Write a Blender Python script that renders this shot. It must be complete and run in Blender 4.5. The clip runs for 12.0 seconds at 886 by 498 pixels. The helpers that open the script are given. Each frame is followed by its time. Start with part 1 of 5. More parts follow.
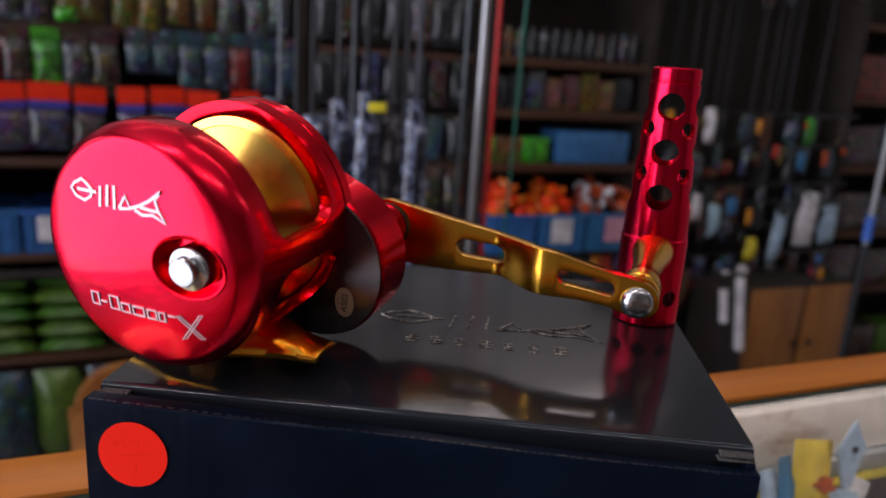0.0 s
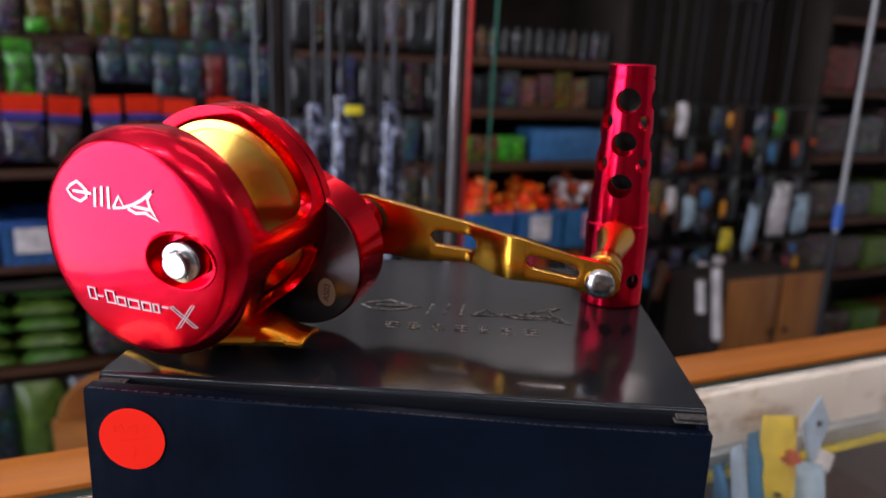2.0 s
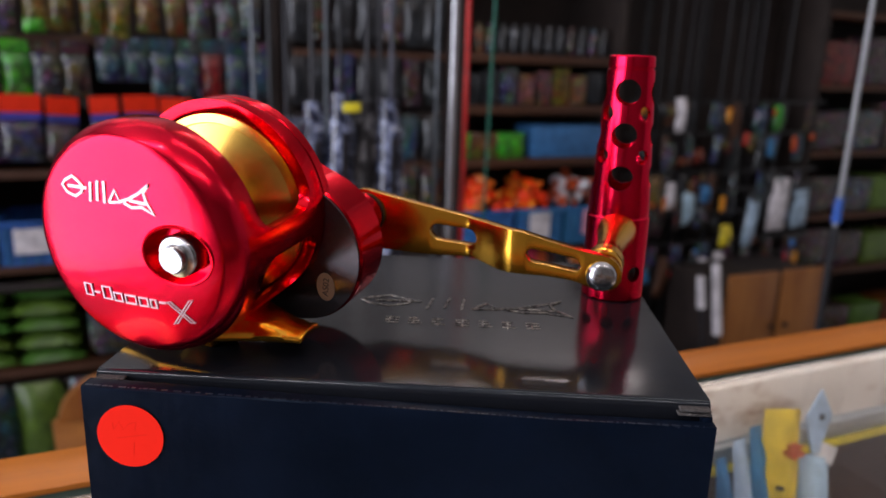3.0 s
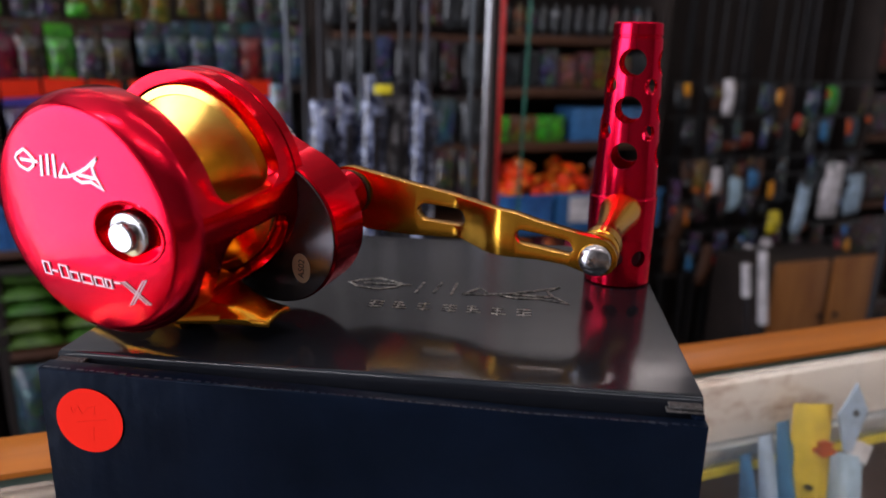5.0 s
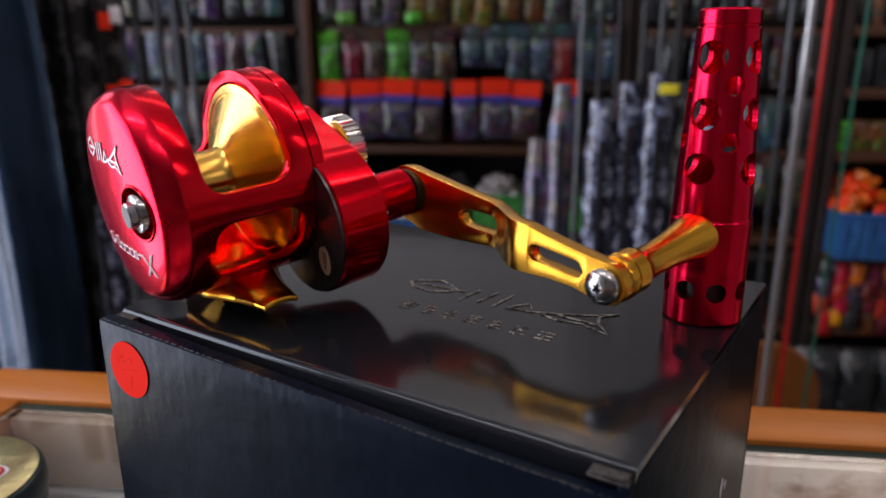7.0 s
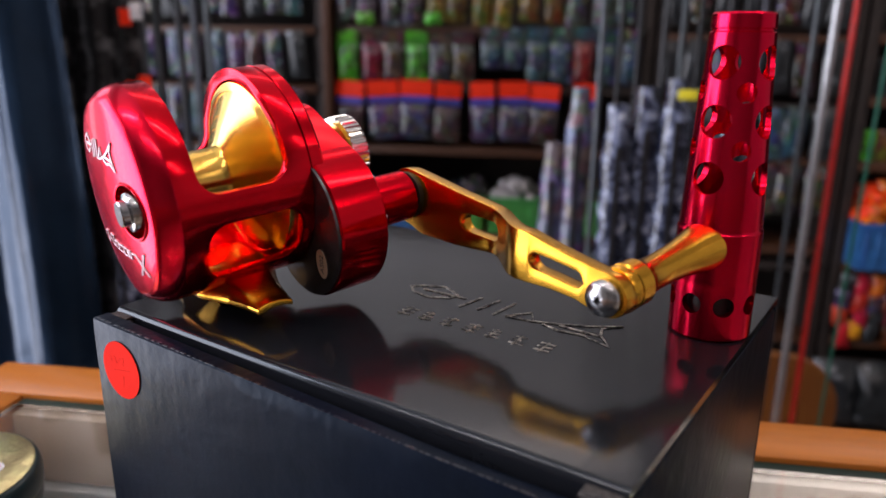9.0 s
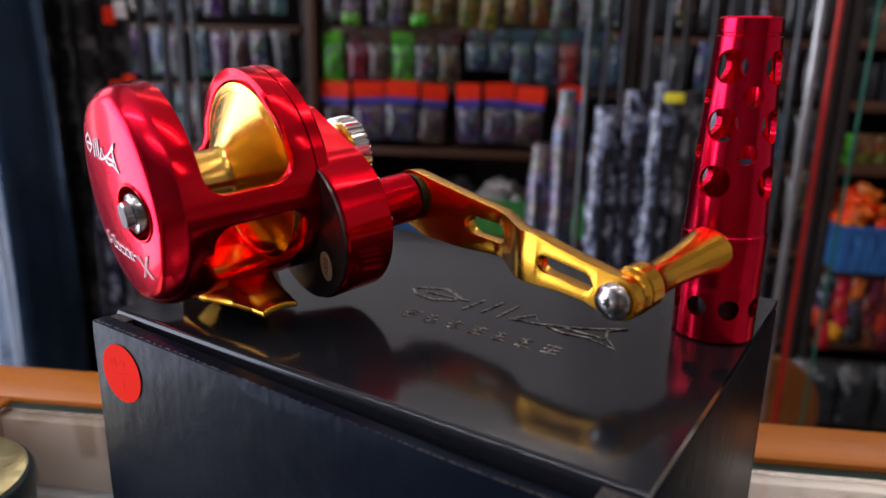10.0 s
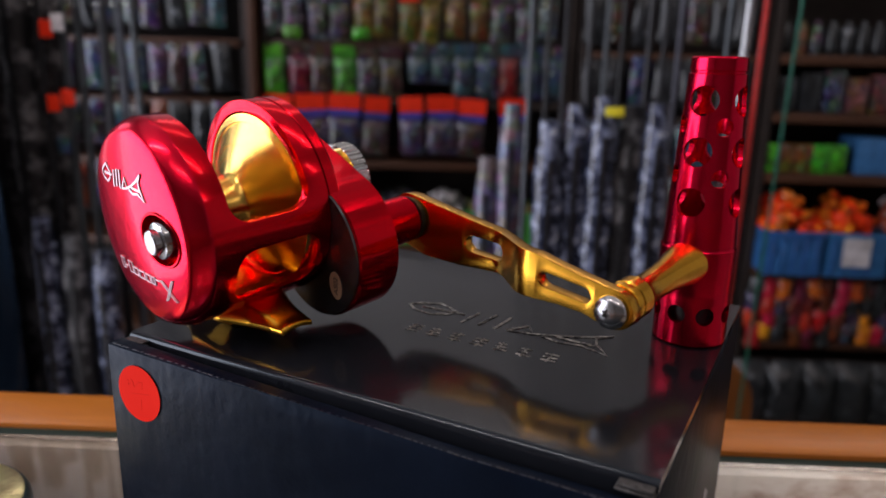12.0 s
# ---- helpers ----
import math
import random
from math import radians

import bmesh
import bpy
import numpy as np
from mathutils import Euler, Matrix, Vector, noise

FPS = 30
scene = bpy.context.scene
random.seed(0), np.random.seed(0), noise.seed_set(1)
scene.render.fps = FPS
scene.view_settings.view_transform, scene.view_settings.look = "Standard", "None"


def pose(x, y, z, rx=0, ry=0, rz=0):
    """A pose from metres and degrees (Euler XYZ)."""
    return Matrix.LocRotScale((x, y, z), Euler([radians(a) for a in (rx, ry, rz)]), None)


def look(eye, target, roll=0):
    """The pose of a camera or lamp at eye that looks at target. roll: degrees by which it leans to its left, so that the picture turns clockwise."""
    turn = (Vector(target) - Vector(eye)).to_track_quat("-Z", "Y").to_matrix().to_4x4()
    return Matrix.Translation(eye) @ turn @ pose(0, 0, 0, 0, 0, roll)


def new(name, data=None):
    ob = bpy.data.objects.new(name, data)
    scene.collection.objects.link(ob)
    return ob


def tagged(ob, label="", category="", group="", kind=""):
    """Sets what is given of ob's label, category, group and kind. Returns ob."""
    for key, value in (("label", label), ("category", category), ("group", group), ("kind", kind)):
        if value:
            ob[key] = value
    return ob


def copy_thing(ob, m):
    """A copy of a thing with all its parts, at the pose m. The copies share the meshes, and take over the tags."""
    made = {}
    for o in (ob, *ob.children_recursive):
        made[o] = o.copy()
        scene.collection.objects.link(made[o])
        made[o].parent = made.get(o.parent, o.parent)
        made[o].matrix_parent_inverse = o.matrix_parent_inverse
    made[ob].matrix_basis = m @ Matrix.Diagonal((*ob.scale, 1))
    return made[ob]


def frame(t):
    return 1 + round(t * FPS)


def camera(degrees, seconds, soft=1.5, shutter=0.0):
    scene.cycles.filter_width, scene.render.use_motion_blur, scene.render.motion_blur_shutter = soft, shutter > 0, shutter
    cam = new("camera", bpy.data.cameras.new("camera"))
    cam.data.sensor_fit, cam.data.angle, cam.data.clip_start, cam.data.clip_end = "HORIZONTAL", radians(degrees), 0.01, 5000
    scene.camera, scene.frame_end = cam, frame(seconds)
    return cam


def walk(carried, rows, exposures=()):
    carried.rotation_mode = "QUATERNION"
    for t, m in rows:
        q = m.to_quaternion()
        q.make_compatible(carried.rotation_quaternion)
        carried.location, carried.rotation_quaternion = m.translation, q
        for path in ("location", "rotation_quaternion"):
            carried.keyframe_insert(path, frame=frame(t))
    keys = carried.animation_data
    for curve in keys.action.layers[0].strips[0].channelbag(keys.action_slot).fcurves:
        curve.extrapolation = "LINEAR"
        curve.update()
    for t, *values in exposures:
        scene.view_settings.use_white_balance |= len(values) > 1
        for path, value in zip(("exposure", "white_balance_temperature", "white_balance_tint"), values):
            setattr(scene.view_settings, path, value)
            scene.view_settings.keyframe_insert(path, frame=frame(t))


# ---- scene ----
cam = camera(62.6, 12.0)
cam.data.dof.use_dof, cam.data.dof.focus_distance, cam.data.dof.aperture_fstop = True, 0.225, 10.5
PATH = [
    (0.0, (-0.00275, -0.0023, 1.14352), (0.71951, 1.79408, 0.64218), 3.62),
    (0.5, (-0.00377, -0.01286, 1.14329), (0.74191, 1.77346, 0.64029), 2.68),
    (1.0, (-0.00979, -0.02219, 1.14474), (0.74722, 1.76171, 0.65012), 2.38),
    (1.5, (-0.00687, -0.02073, 1.14321), (0.76949, 1.75391, 0.64528), 2.48),
    (2.0, (-0.00673, -0.01819, 1.1438), (0.76408, 1.75962, 0.64856), 2.24),
    (2.5, (-0.0077, -0.01823, 1.14327), (0.76288, 1.75925, 0.64652), 1.92),
    (3.0, (-0.00608, -0.01657, 1.14174), (0.76559, 1.75946, 0.64152), 1.79),
    (5.0, (0.0178, -0.01113, 1.13731), (0.67345, 1.79846, 0.59373), 1.34),
    (5.5, (0.04236, -0.01151, 1.14206), (0.42841, 1.87069, 0.58684), 1.55),
    (6.0, (0.07395, -0.01222, 1.14147), (0.15428, 1.90572, 0.58019), 1.77),
    (6.5, (0.10237, -0.01115, 1.13859), (-0.02063, 1.90351, 0.57382), 0.74),
    (7.0, (0.11687, -0.01194, 1.13751), (-0.11324, 1.8964, 0.58499), -0.26),
    (7.2, (0.12199, -0.00925, 1.13319), (-0.14251, 1.89801, 0.59245), -0.22),
    (8.8, (0.12289, -0.00385, 1.13778), (-0.14021, 1.88136, 0.52398), 0.45),
    (9.0, (0.12147, -0.0052, 1.13725), (-0.15391, 1.89809, 0.58804), 0.65),
    (9.5, (0.11748, -0.00697, 1.13878), (-0.1388, 1.90192, 0.59985), 0.89),
    (10.0, (0.1142, -0.00536, 1.13725), (-0.11411, 1.90529, 0.59202), 1.16),
    (10.5, (0.11059, -0.01126, 1.13871), (-0.0932, 1.90501, 0.60357), 1.90),
    (11.0, (0.10772, -0.01852, 1.14411), (-0.06482, 1.90491, 0.62389), 2.25),
    (11.5, (0.10137, -0.02264, 1.14164), (0.00297, 1.90499, 0.61767), 1.54),
    (12.0, (0.09385, -0.02362, 1.14455), (0.03696, 1.90775, 0.62827), 1.40),
]
walk(cam, [(t, look(eye, target, roll)) for t, eye, target, roll in PATH],
     [(t, round(stops - 0.14, 2), 6900 if t < 5.8 else 7050, 26) for t, stops in ((0.0, -0.2), (1.0, -0.1), (1.5, 0.1), (3.0, 0.15), (5.0, 0.1), (5.5, -0.2), (6.0, -0.5), (6.5, -0.4), (7.0, -0.1), (9.0, 0.28), (9.5, 0.07), (10.5, -0.05), (11.0, -0.13), (12.0, -0.2))])

# ---- world and light ----
scene.view_settings.exposure = 0.0
world = bpy.data.worlds.new("world")
scene.world = world
world.use_nodes = True
wn = world.node_tree.nodes
sky = wn.new("ShaderNodeTexSky")
sky.sky_type, sky.sun_disc = "NISHITA", False
sky.sun_elevation, sky.sun_rotation = radians(45), radians(250)
world.node_tree.links.new(sky.outputs[0], wn["Background"].inputs[0])
wn["Background"].inputs[1].default_value = 0.1


def area(name, place, target, sx, sy, watts, colour):
    d = bpy.data.lights.new(name, "AREA")
    d.shape, d.size, d.size_y, d.energy, d.color = "RECTANGLE", sx, sy, watts, colour
    ob = new(name, d)
    ob.matrix_world = look(place, target)
    return ob


# daylight through the open shop front, and the ceiling tubes
area("daylight", (-2.02, 0.2, 1.2), (-1.0, 0.2, 1.2), 1.6, 2.2, 76, (0.74, 0.87, 1.0))
area("daylight_back", (-2.02, 1.7, 1.55), (-1.0, 1.7, 1.55), 0.75, 1.6, 12, (0.74, 0.87, 1.0))
# the two tubes at y 2.2 are unseen, added to brighten the upper back wall
TUBES = ((-0.35, 1.3, 0.5), (0.2, -0.9, 4.5), (-1.0, -0.2, 9.0), (0.7, 0.3, 2.2), (2.4, -0.6, 3.0), (-0.2, 2.2, 1.4), (1.3, 2.2, 3.6))
for tx, ty, power in TUBES:
    area("tube_glow", (tx, ty, 2.62), (tx, ty, 0), 1.2, 0.03, power, (1.0, 0.95, 0.9))


# ---- materials ----
def material(name, colour, rough=0.5, metal=0.0, spread=0.12, scale=40.0, bump=0.0, bscale=200.0, coat=0.0,
             rvary=0.08, random=0.0, stretch=(1, 1, 1), other=None, spec=0.5, glint=None, sharp=0.18, flute=0.0, middle=0.5, turned=None, motley=0.0):
    m = bpy.data.materials.new(name)
    m.use_nodes = True
    nt = m.node_tree
    b = nt.nodes["Principled BSDF"]
    tc = nt.nodes.new("ShaderNodeTexCoord")
    mp = nt.nodes.new("ShaderNodeMapping")
    mp.inputs["Scale"].default_value = stretch
    nt.links.new(tc.outputs["Object"], mp.inputs[0])
    if random:
        oi = nt.nodes.new("ShaderNodeObjectInfo")
        far = nt.nodes.new("ShaderNodeVectorMath")
        far.operation = "SCALE"
        far.inputs[0].default_value = (7.0, 3.0, 11.0)
        nt.links.new(oi.outputs["Random"], far.inputs["Scale"])
        nt.links.new(far.outputs[0], mp.inputs["Location"])
    n = nt.nodes.new("ShaderNodeTexNoise")
    n.inputs["Scale"].default_value, n.inputs["Detail"].default_value, n.inputs["Roughness"].default_value = scale, 6, 0.65
    nt.links.new(mp.outputs[0], n.inputs["Vector"])
    ramp = nt.nodes.new("ShaderNodeValToRGB")
    e = ramp.color_ramp.elements
    lo = other or tuple(c * (1 - spread) for c in colour)
    hi = colour if other else tuple(min(1, c * (1 + spread)) for c in colour)
    e[0].position, e[1].position = middle - sharp, middle + sharp
    e[0].color, e[1].color = (*lo, 1), (*hi, 1)
    # bright specks put into the base colour, standing for highlights on crinkled plastic
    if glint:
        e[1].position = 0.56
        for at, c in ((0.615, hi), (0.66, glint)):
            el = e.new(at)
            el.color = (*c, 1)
    nt.links.new(n.outputs["Fac"], ramp.inputs[0])
    out = ramp.outputs[0]
    if motley:
        cell = nt.nodes.new("ShaderNodeTexVoronoi")
        cell.inputs["Scale"].default_value = 55
        nt.links.new(mp.outputs[0], cell.inputs["Vector"])
        mix = nt.nodes.new("ShaderNodeMix")
        mix.data_type, mix.blend_type = "RGBA", "OVERLAY"
        mix.inputs["Factor"].default_value = motley
        nt.links.new(out, mix.inputs["A"])
        nt.links.new(cell.outputs["Color"], mix.inputs["B"])
        out = mix.outputs["Result"]
    if random:
        hs = nt.nodes.new("ShaderNodeHueSaturation")
        ma = nt.nodes.new("ShaderNodeMapRange")
        ma.inputs["To Min"].default_value, ma.inputs["To Max"].default_value = 0.5 - random, 0.5 + random
        mv = nt.nodes.new("ShaderNodeMapRange")
        mv.inputs["To Min"].default_value, mv.inputs["To Max"].default_value = 1 - random * 2.5, 1 + random * 2.5
        nt.links.new(oi.outputs["Random"], ma.inputs[0])
        nt.links.new(oi.outputs["Random"], mv.inputs[0])
        nt.links.new(ma.outputs[0], hs.inputs["Hue"])
        nt.links.new(mv.outputs[0], hs.inputs["Value"])
        nt.links.new(out, hs.inputs["Color"])
        out = hs.outputs[0]
    nt.links.new(out, b.inputs["Base Color"])
    b.inputs["Metallic"].default_value = metal
    if turned:
        tg = nt.nodes.new("ShaderNodeTangent")
        tg.direction_type, tg.axis = "RADIAL", turned
        nt.links.new(tg.outputs[0], b.inputs["Tangent"])
        b.inputs["Anisotropic"].default_value, b.inputs["Anisotropic Rotation"].default_value = 0.6, 0.25
    b.inputs["Coat Weight"].default_value = coat
    b.inputs["Coat Roughness"].default_value = 0.06
    b.inputs["Specular IOR Level"].default_value = spec
    rr = nt.nodes.new("ShaderNodeMapRange")
    rr.inputs["To Min"].default_value, rr.inputs["To Max"].default_value = max(0.02, rough - rvary), rough + rvary
    n2 = nt.nodes.new("ShaderNodeTexNoise")
    n2.inputs["Scale"].default_value, n2.inputs["Detail"].default_value = scale * 0.23, 3
    nt.links.new(mp.outputs[0], n2.inputs["Vector"])
    nt.links.new(n2.outputs["Fac"], rr.inputs[0])
    nt.links.new(rr.outputs[0], b.inputs["Roughness"])
    if flute:
        wv = nt.nodes.new("ShaderNodeTexWave")
        wv.wave_type, wv.bands_direction = "BANDS", "X"
        wv.inputs["Scale"].default_value, wv.inputs["Distortion"].default_value = 75, 0.6
        nt.links.new(mp.outputs[0], wv.inputs["Vector"])
        fb = nt.nodes.new("ShaderNodeBump")
        fb.inputs["Strength"].default_value, fb.inputs["Distance"].default_value = flute, 0.0006
        nt.links.new(wv.outputs["Fac"], fb.inputs["Height"])
    if bump:
        nb = nt.nodes.new("ShaderNodeTexNoise")
        nb.inputs["Scale"].default_value, nb.inputs["Detail"].default_value = bscale, 4
        nt.links.new(mp.outputs[0], nb.inputs["Vector"])
        bp = nt.nodes.new("ShaderNodeBump")
        bp.inputs["Strength"].default_value, bp.inputs["Distance"].default_value = bump, 0.002
        nt.links.new(nb.outputs["Fac"], bp.inputs["Height"])
        if flute:
            nt.links.new(fb.outputs[0], bp.inputs["Normal"])
        nt.links.new(bp.outputs[0], b.inputs["Normal"])
    return m


def glass(name, tint=(0.92, 0.97, 0.95)):
    m = bpy.data.materials.new(name)
    m.use_nodes = True
    b = m.node_tree.nodes["Principled BSDF"]
    b.inputs["Base Color"].default_value = (*tint, 1)
    b.inputs["Transmission Weight"].default_value = 1
    b.inputs["Roughness"].default_value = 0.02
    b.inputs["IOR"].default_value = 1.5
    return m


RED = material("red_anodised", (0.84, 0.005, 0.016), 0.20, 1.0, 0.06, 900, coat=0.06, rvary=0.05, stretch=(1, 0.05, 1))
RED_TURNED = material("red_turned", (0.84, 0.004, 0.014), 0.18, 1.0, 0.06, 900, coat=0.16, rvary=0.05, stretch=(1, 0.05, 1), turned="Y")
RED_GRIP = material("red_turned_grip", (0.84, 0.008, 0.042), 0.23, 1.0, 0.06, 900, coat=0.1, rvary=0.04, stretch=(1, 1, 0.05), turned="Z")
RED_POLISH = material("red_polished", (0.80, 0.007, 0.030), 0.23, 1.0, 0.04, 60, bump=0.26, bscale=42, coat=0.14, rvary=0.05)
for m in (RED, RED_TURNED, RED_GRIP, RED_POLISH):
    m.node_tree.nodes["Principled BSDF"].inputs["Specular Tint"].default_value = (1.0, 0.58, 0.64, 1)
GOLD = material("gold_anodised", (0.86, 0.41, 0.042), 0.22, 1.0, 0.06, 900, rvary=0.05, stretch=(0.05, 1, 1))
GOLD_SPOOL = material("gold_turned", (0.95, 0.58, 0.12), 0.23, 1.0, 0.05, 500, rvary=0.05, turned="Y")
SILVER = material("polished_steel", (0.78, 0.77, 0.75), 0.16, 1.0, 0.05, 200)
STEEL = material("dull_steel", (0.45, 0.45, 0.46), 0.2, 1.0, 0.1, 200)
ETCH = material("laser_etched_silver", (0.6, 0.46, 0.49), 0.42, 0.7, 0.1, 900)
GUN = material("gunmetal", (0.11, 0.10, 0.105), 0.2, 0.85, 0.1, 120)
BLACK = material("black_plastic", (0.012, 0.012, 0.013), 0.4, 0.0, 0.2, 100)
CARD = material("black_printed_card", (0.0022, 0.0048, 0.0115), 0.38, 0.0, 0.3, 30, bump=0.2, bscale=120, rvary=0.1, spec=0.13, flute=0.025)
SCUFF = material("scuffed_card_edge", (0.010, 0.016, 0.027), 0.3, 0.0, 0.5, 900)
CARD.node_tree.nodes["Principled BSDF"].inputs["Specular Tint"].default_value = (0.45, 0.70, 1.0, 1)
CARD_TOP = material("black_laminated_card", (0.010, 0.0115, 0.015), 0.14, 0.0, 0.2, 18, spec=0.38, bump=0.05, bscale=60, rvary=0.05)
CARD_RAW = material("cut_corrugated_edge", (0.05, 0.046, 0.043), 0.9, 0.0, 0.6, 700, bump=0.5, bscale=900)
# bright and near-black patches paint the foil's broken glints into its colour
FOIL = material("silver_foil_print", (0.55, 0.52, 0.47), 0.3, 0.9, 0.5, 420, other=(0.04, 0.04, 0.04), sharp=0.1, bump=0.6, bscale=500)
CARD_TOP.node_tree.nodes["Principled BSDF"].inputs["Specular Tint"].default_value = (0.78, 0.92, 1.0, 1)
STICKER = material("fluorescent_red_paper", (1.0, 0.022, 0.008), 0.85, 0.0, 0.02, 60, spec=0.1)
INK = material("faint_pen", (0.96, 0.021, 0.008), 0.85, spec=0.1)
CREAM = material("cream_paper", (0.34, 0.24, 0.17), 0.6, 0.0, 0.1, 300)
WOOD = material("varnished_orange_wood", (0.58, 0.18, 0.02), 0.3, 0.0, 0.3, 30, spec=0.4, bump=0.08, bscale=60,
                stretch=(0.12, 1.6, 1.6), other=(0.4, 0.12, 0.018))
PALE = material("pale_plywood", (0.74, 0.58, 0.43), 0.5, 0.0, 0.2, 26, stretch=(0.3, 1, 1), other=(0.55, 0.38, 0.25))
RAIL = material("very_pale_stained_plywood", (0.88, 0.8, 0.73), 0.45, 0.0, 0.2, 24, stretch=(0.5, 1, 1), other=(0.36, 0.17, 0.08), sharp=0.07, middle=0.4)
INSIDE = material("brown_showcase_lining", (0.27, 0.2, 0.15), 0.6, 0.0, 0.3, 14, other=(0.14, 0.09, 0.06))
SHELF = material("brown_shelf_board", (0.075, 0.027, 0.011), 0.5, 0.0, 0.3, 20, stretch=(0.15, 1.5, 1.5), other=(0.07, 0.026, 0.011))
DARKWOOD = material("dark_back_panel", (0.022, 0.014, 0.011), 0.7, 0.0, 0.4, 12)
GLASS = glass("showcase_glass")
GLASS_EDGE = material("green_glass_edge", (0.012, 0.03, 0.022), 0.5, spec=0.2)
ALU = material("aluminium_track", (0.6, 0.66, 0.7), 0.3, 0.8, 0.1, 40)
WALL = material("pale_wall_paint", (0.6, 0.6, 0.59), 0.8, 0.0, 0.08, 3, bump=0.1, bscale=80)
MOTTLED_WALL = material("mottled_brown_wall", (0.34, 0.30, 0.27), 0.7, 0.0, 0.5, 5, other=(0.08, 0.07, 0.07))
CEIL = material("white_ceiling_paint", (0.75, 0.74, 0.72), 0.85, 0.0, 0.06, 3)
FLOOR = material("grey_cement_floor", (0.22, 0.21, 0.2), 0.6, 0.0, 0.25, 6, bump=0.1, bscale=30)
TUBE = bpy.data.materials.new("tube_glass_lit")
TUBE.use_nodes = True
TUBE.node_tree.nodes["Principled BSDF"].inputs["Emission Color"].default_value = (1, 0.95, 0.88, 1)
TUBE.node_tree.nodes["Principled BSDF"].inputs["Emission Strength"].default_value = 4.0


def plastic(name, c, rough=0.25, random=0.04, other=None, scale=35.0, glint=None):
    # with painted glints the body colours are darkened so the bright specks sparkle
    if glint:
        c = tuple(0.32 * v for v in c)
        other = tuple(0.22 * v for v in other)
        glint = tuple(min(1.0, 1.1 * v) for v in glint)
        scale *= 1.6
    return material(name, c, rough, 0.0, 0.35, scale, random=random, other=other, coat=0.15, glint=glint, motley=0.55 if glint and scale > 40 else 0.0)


ORANGE_H = material("orange_header_card", (1.0, 0.034, 0.005), 0.55, 0.0, 0.15, 35, spec=0.25)
BLUE_BAND = plastic("blue_band", (0.05, 0.06, 0.32), 0.4, 0.03)
# the glint colours below are highlights painted into the packs' colour
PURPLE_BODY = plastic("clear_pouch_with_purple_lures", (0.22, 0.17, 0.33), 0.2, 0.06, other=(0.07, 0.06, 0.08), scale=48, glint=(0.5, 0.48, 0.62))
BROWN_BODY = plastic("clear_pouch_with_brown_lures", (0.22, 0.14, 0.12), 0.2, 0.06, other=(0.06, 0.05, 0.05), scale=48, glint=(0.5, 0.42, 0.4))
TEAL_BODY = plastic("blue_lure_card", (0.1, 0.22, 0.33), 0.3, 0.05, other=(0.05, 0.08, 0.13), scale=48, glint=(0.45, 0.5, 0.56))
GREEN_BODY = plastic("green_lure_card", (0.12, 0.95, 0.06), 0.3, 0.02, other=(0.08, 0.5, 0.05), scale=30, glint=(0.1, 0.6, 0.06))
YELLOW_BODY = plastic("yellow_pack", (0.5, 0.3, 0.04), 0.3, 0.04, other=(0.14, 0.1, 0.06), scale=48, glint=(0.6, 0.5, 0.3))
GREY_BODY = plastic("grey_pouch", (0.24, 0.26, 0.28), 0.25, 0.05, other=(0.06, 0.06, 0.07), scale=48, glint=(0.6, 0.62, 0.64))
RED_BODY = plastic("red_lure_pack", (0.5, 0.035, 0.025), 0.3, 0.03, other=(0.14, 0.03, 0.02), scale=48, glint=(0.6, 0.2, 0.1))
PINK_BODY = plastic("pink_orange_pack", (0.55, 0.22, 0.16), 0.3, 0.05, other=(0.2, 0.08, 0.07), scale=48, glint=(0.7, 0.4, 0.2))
GREEN_BASKET = plastic("green_basket_plastic", (0.04, 0.3, 0.05), 0.4, 0.02)
BLUE_BASKET = plastic("blue_basket_plastic", (0.02, 0.14, 0.36), 0.4, 0.02)
FLUO_ORANGE = material("fluorescent_orange_floats", (1.0, 0.05, 0.006), 0.45, 0.0, 0.3, 26, other=(1.0, 0.42, 0.015), sharp=0.06, middle=0.42, spec=0.3)
DARK_BAG = plastic("dark_crumpled_bag", (0.075, 0.09, 0.1), 0.3, 0.03, other=(0.012, 0.016, 0.018), scale=18, glint=(0.2, 0.22, 0.24))
LURE_RED = plastic("red_lure_wrap", (0.75, 0.03, 0.012), 0.3, 0.02, other=(0.3, 0.02, 0.01))
LURE_YELLOW = plastic("yellow_lure_wrap", (0.9, 0.36, 0.015), 0.3, 0.02, other=(0.6, 0.1, 0.01))
GREEN_SACK = plastic("green_bait_sack", (0.1, 0.24, 0.03), 0.35, 0.03, other=(0.04, 0.1, 0.015))
WHITE_CARD = plastic("white_price_card", (0.7, 0.68, 0.7), 0.6, 0.02)
BLUE_CARD = plastic("pale_blue_card", (0.35, 0.5, 0.62), 0.3, 0.02)
PINK_CARD = plastic("pink_price_card", (0.75, 0.35, 0.42), 0.6, 0.02)
BLUE_BOX = plastic("blue_carton", (0.03, 0.16, 0.36), 0.5, 0.02)
# pale glint specks are plastic-wrap highlights painted over the camouflage pattern
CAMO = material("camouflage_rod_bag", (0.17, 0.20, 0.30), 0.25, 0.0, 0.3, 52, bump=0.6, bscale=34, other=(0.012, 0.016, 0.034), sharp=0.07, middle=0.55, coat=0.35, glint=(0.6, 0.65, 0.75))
CAMO_DARK = material("dark_camouflage_cloth", (0.2, 0.2, 0.21), 0.6, 0.0, 0.3, 24, bump=0.2, bscale=30, other=(0.008, 0.008, 0.010), sharp=0.06, middle=0.55)
ROD_DARK = material("black_rod_blank", (0.010, 0.011, 0.014), 0.45, 0.0, 0.3, 60, random=0.05)
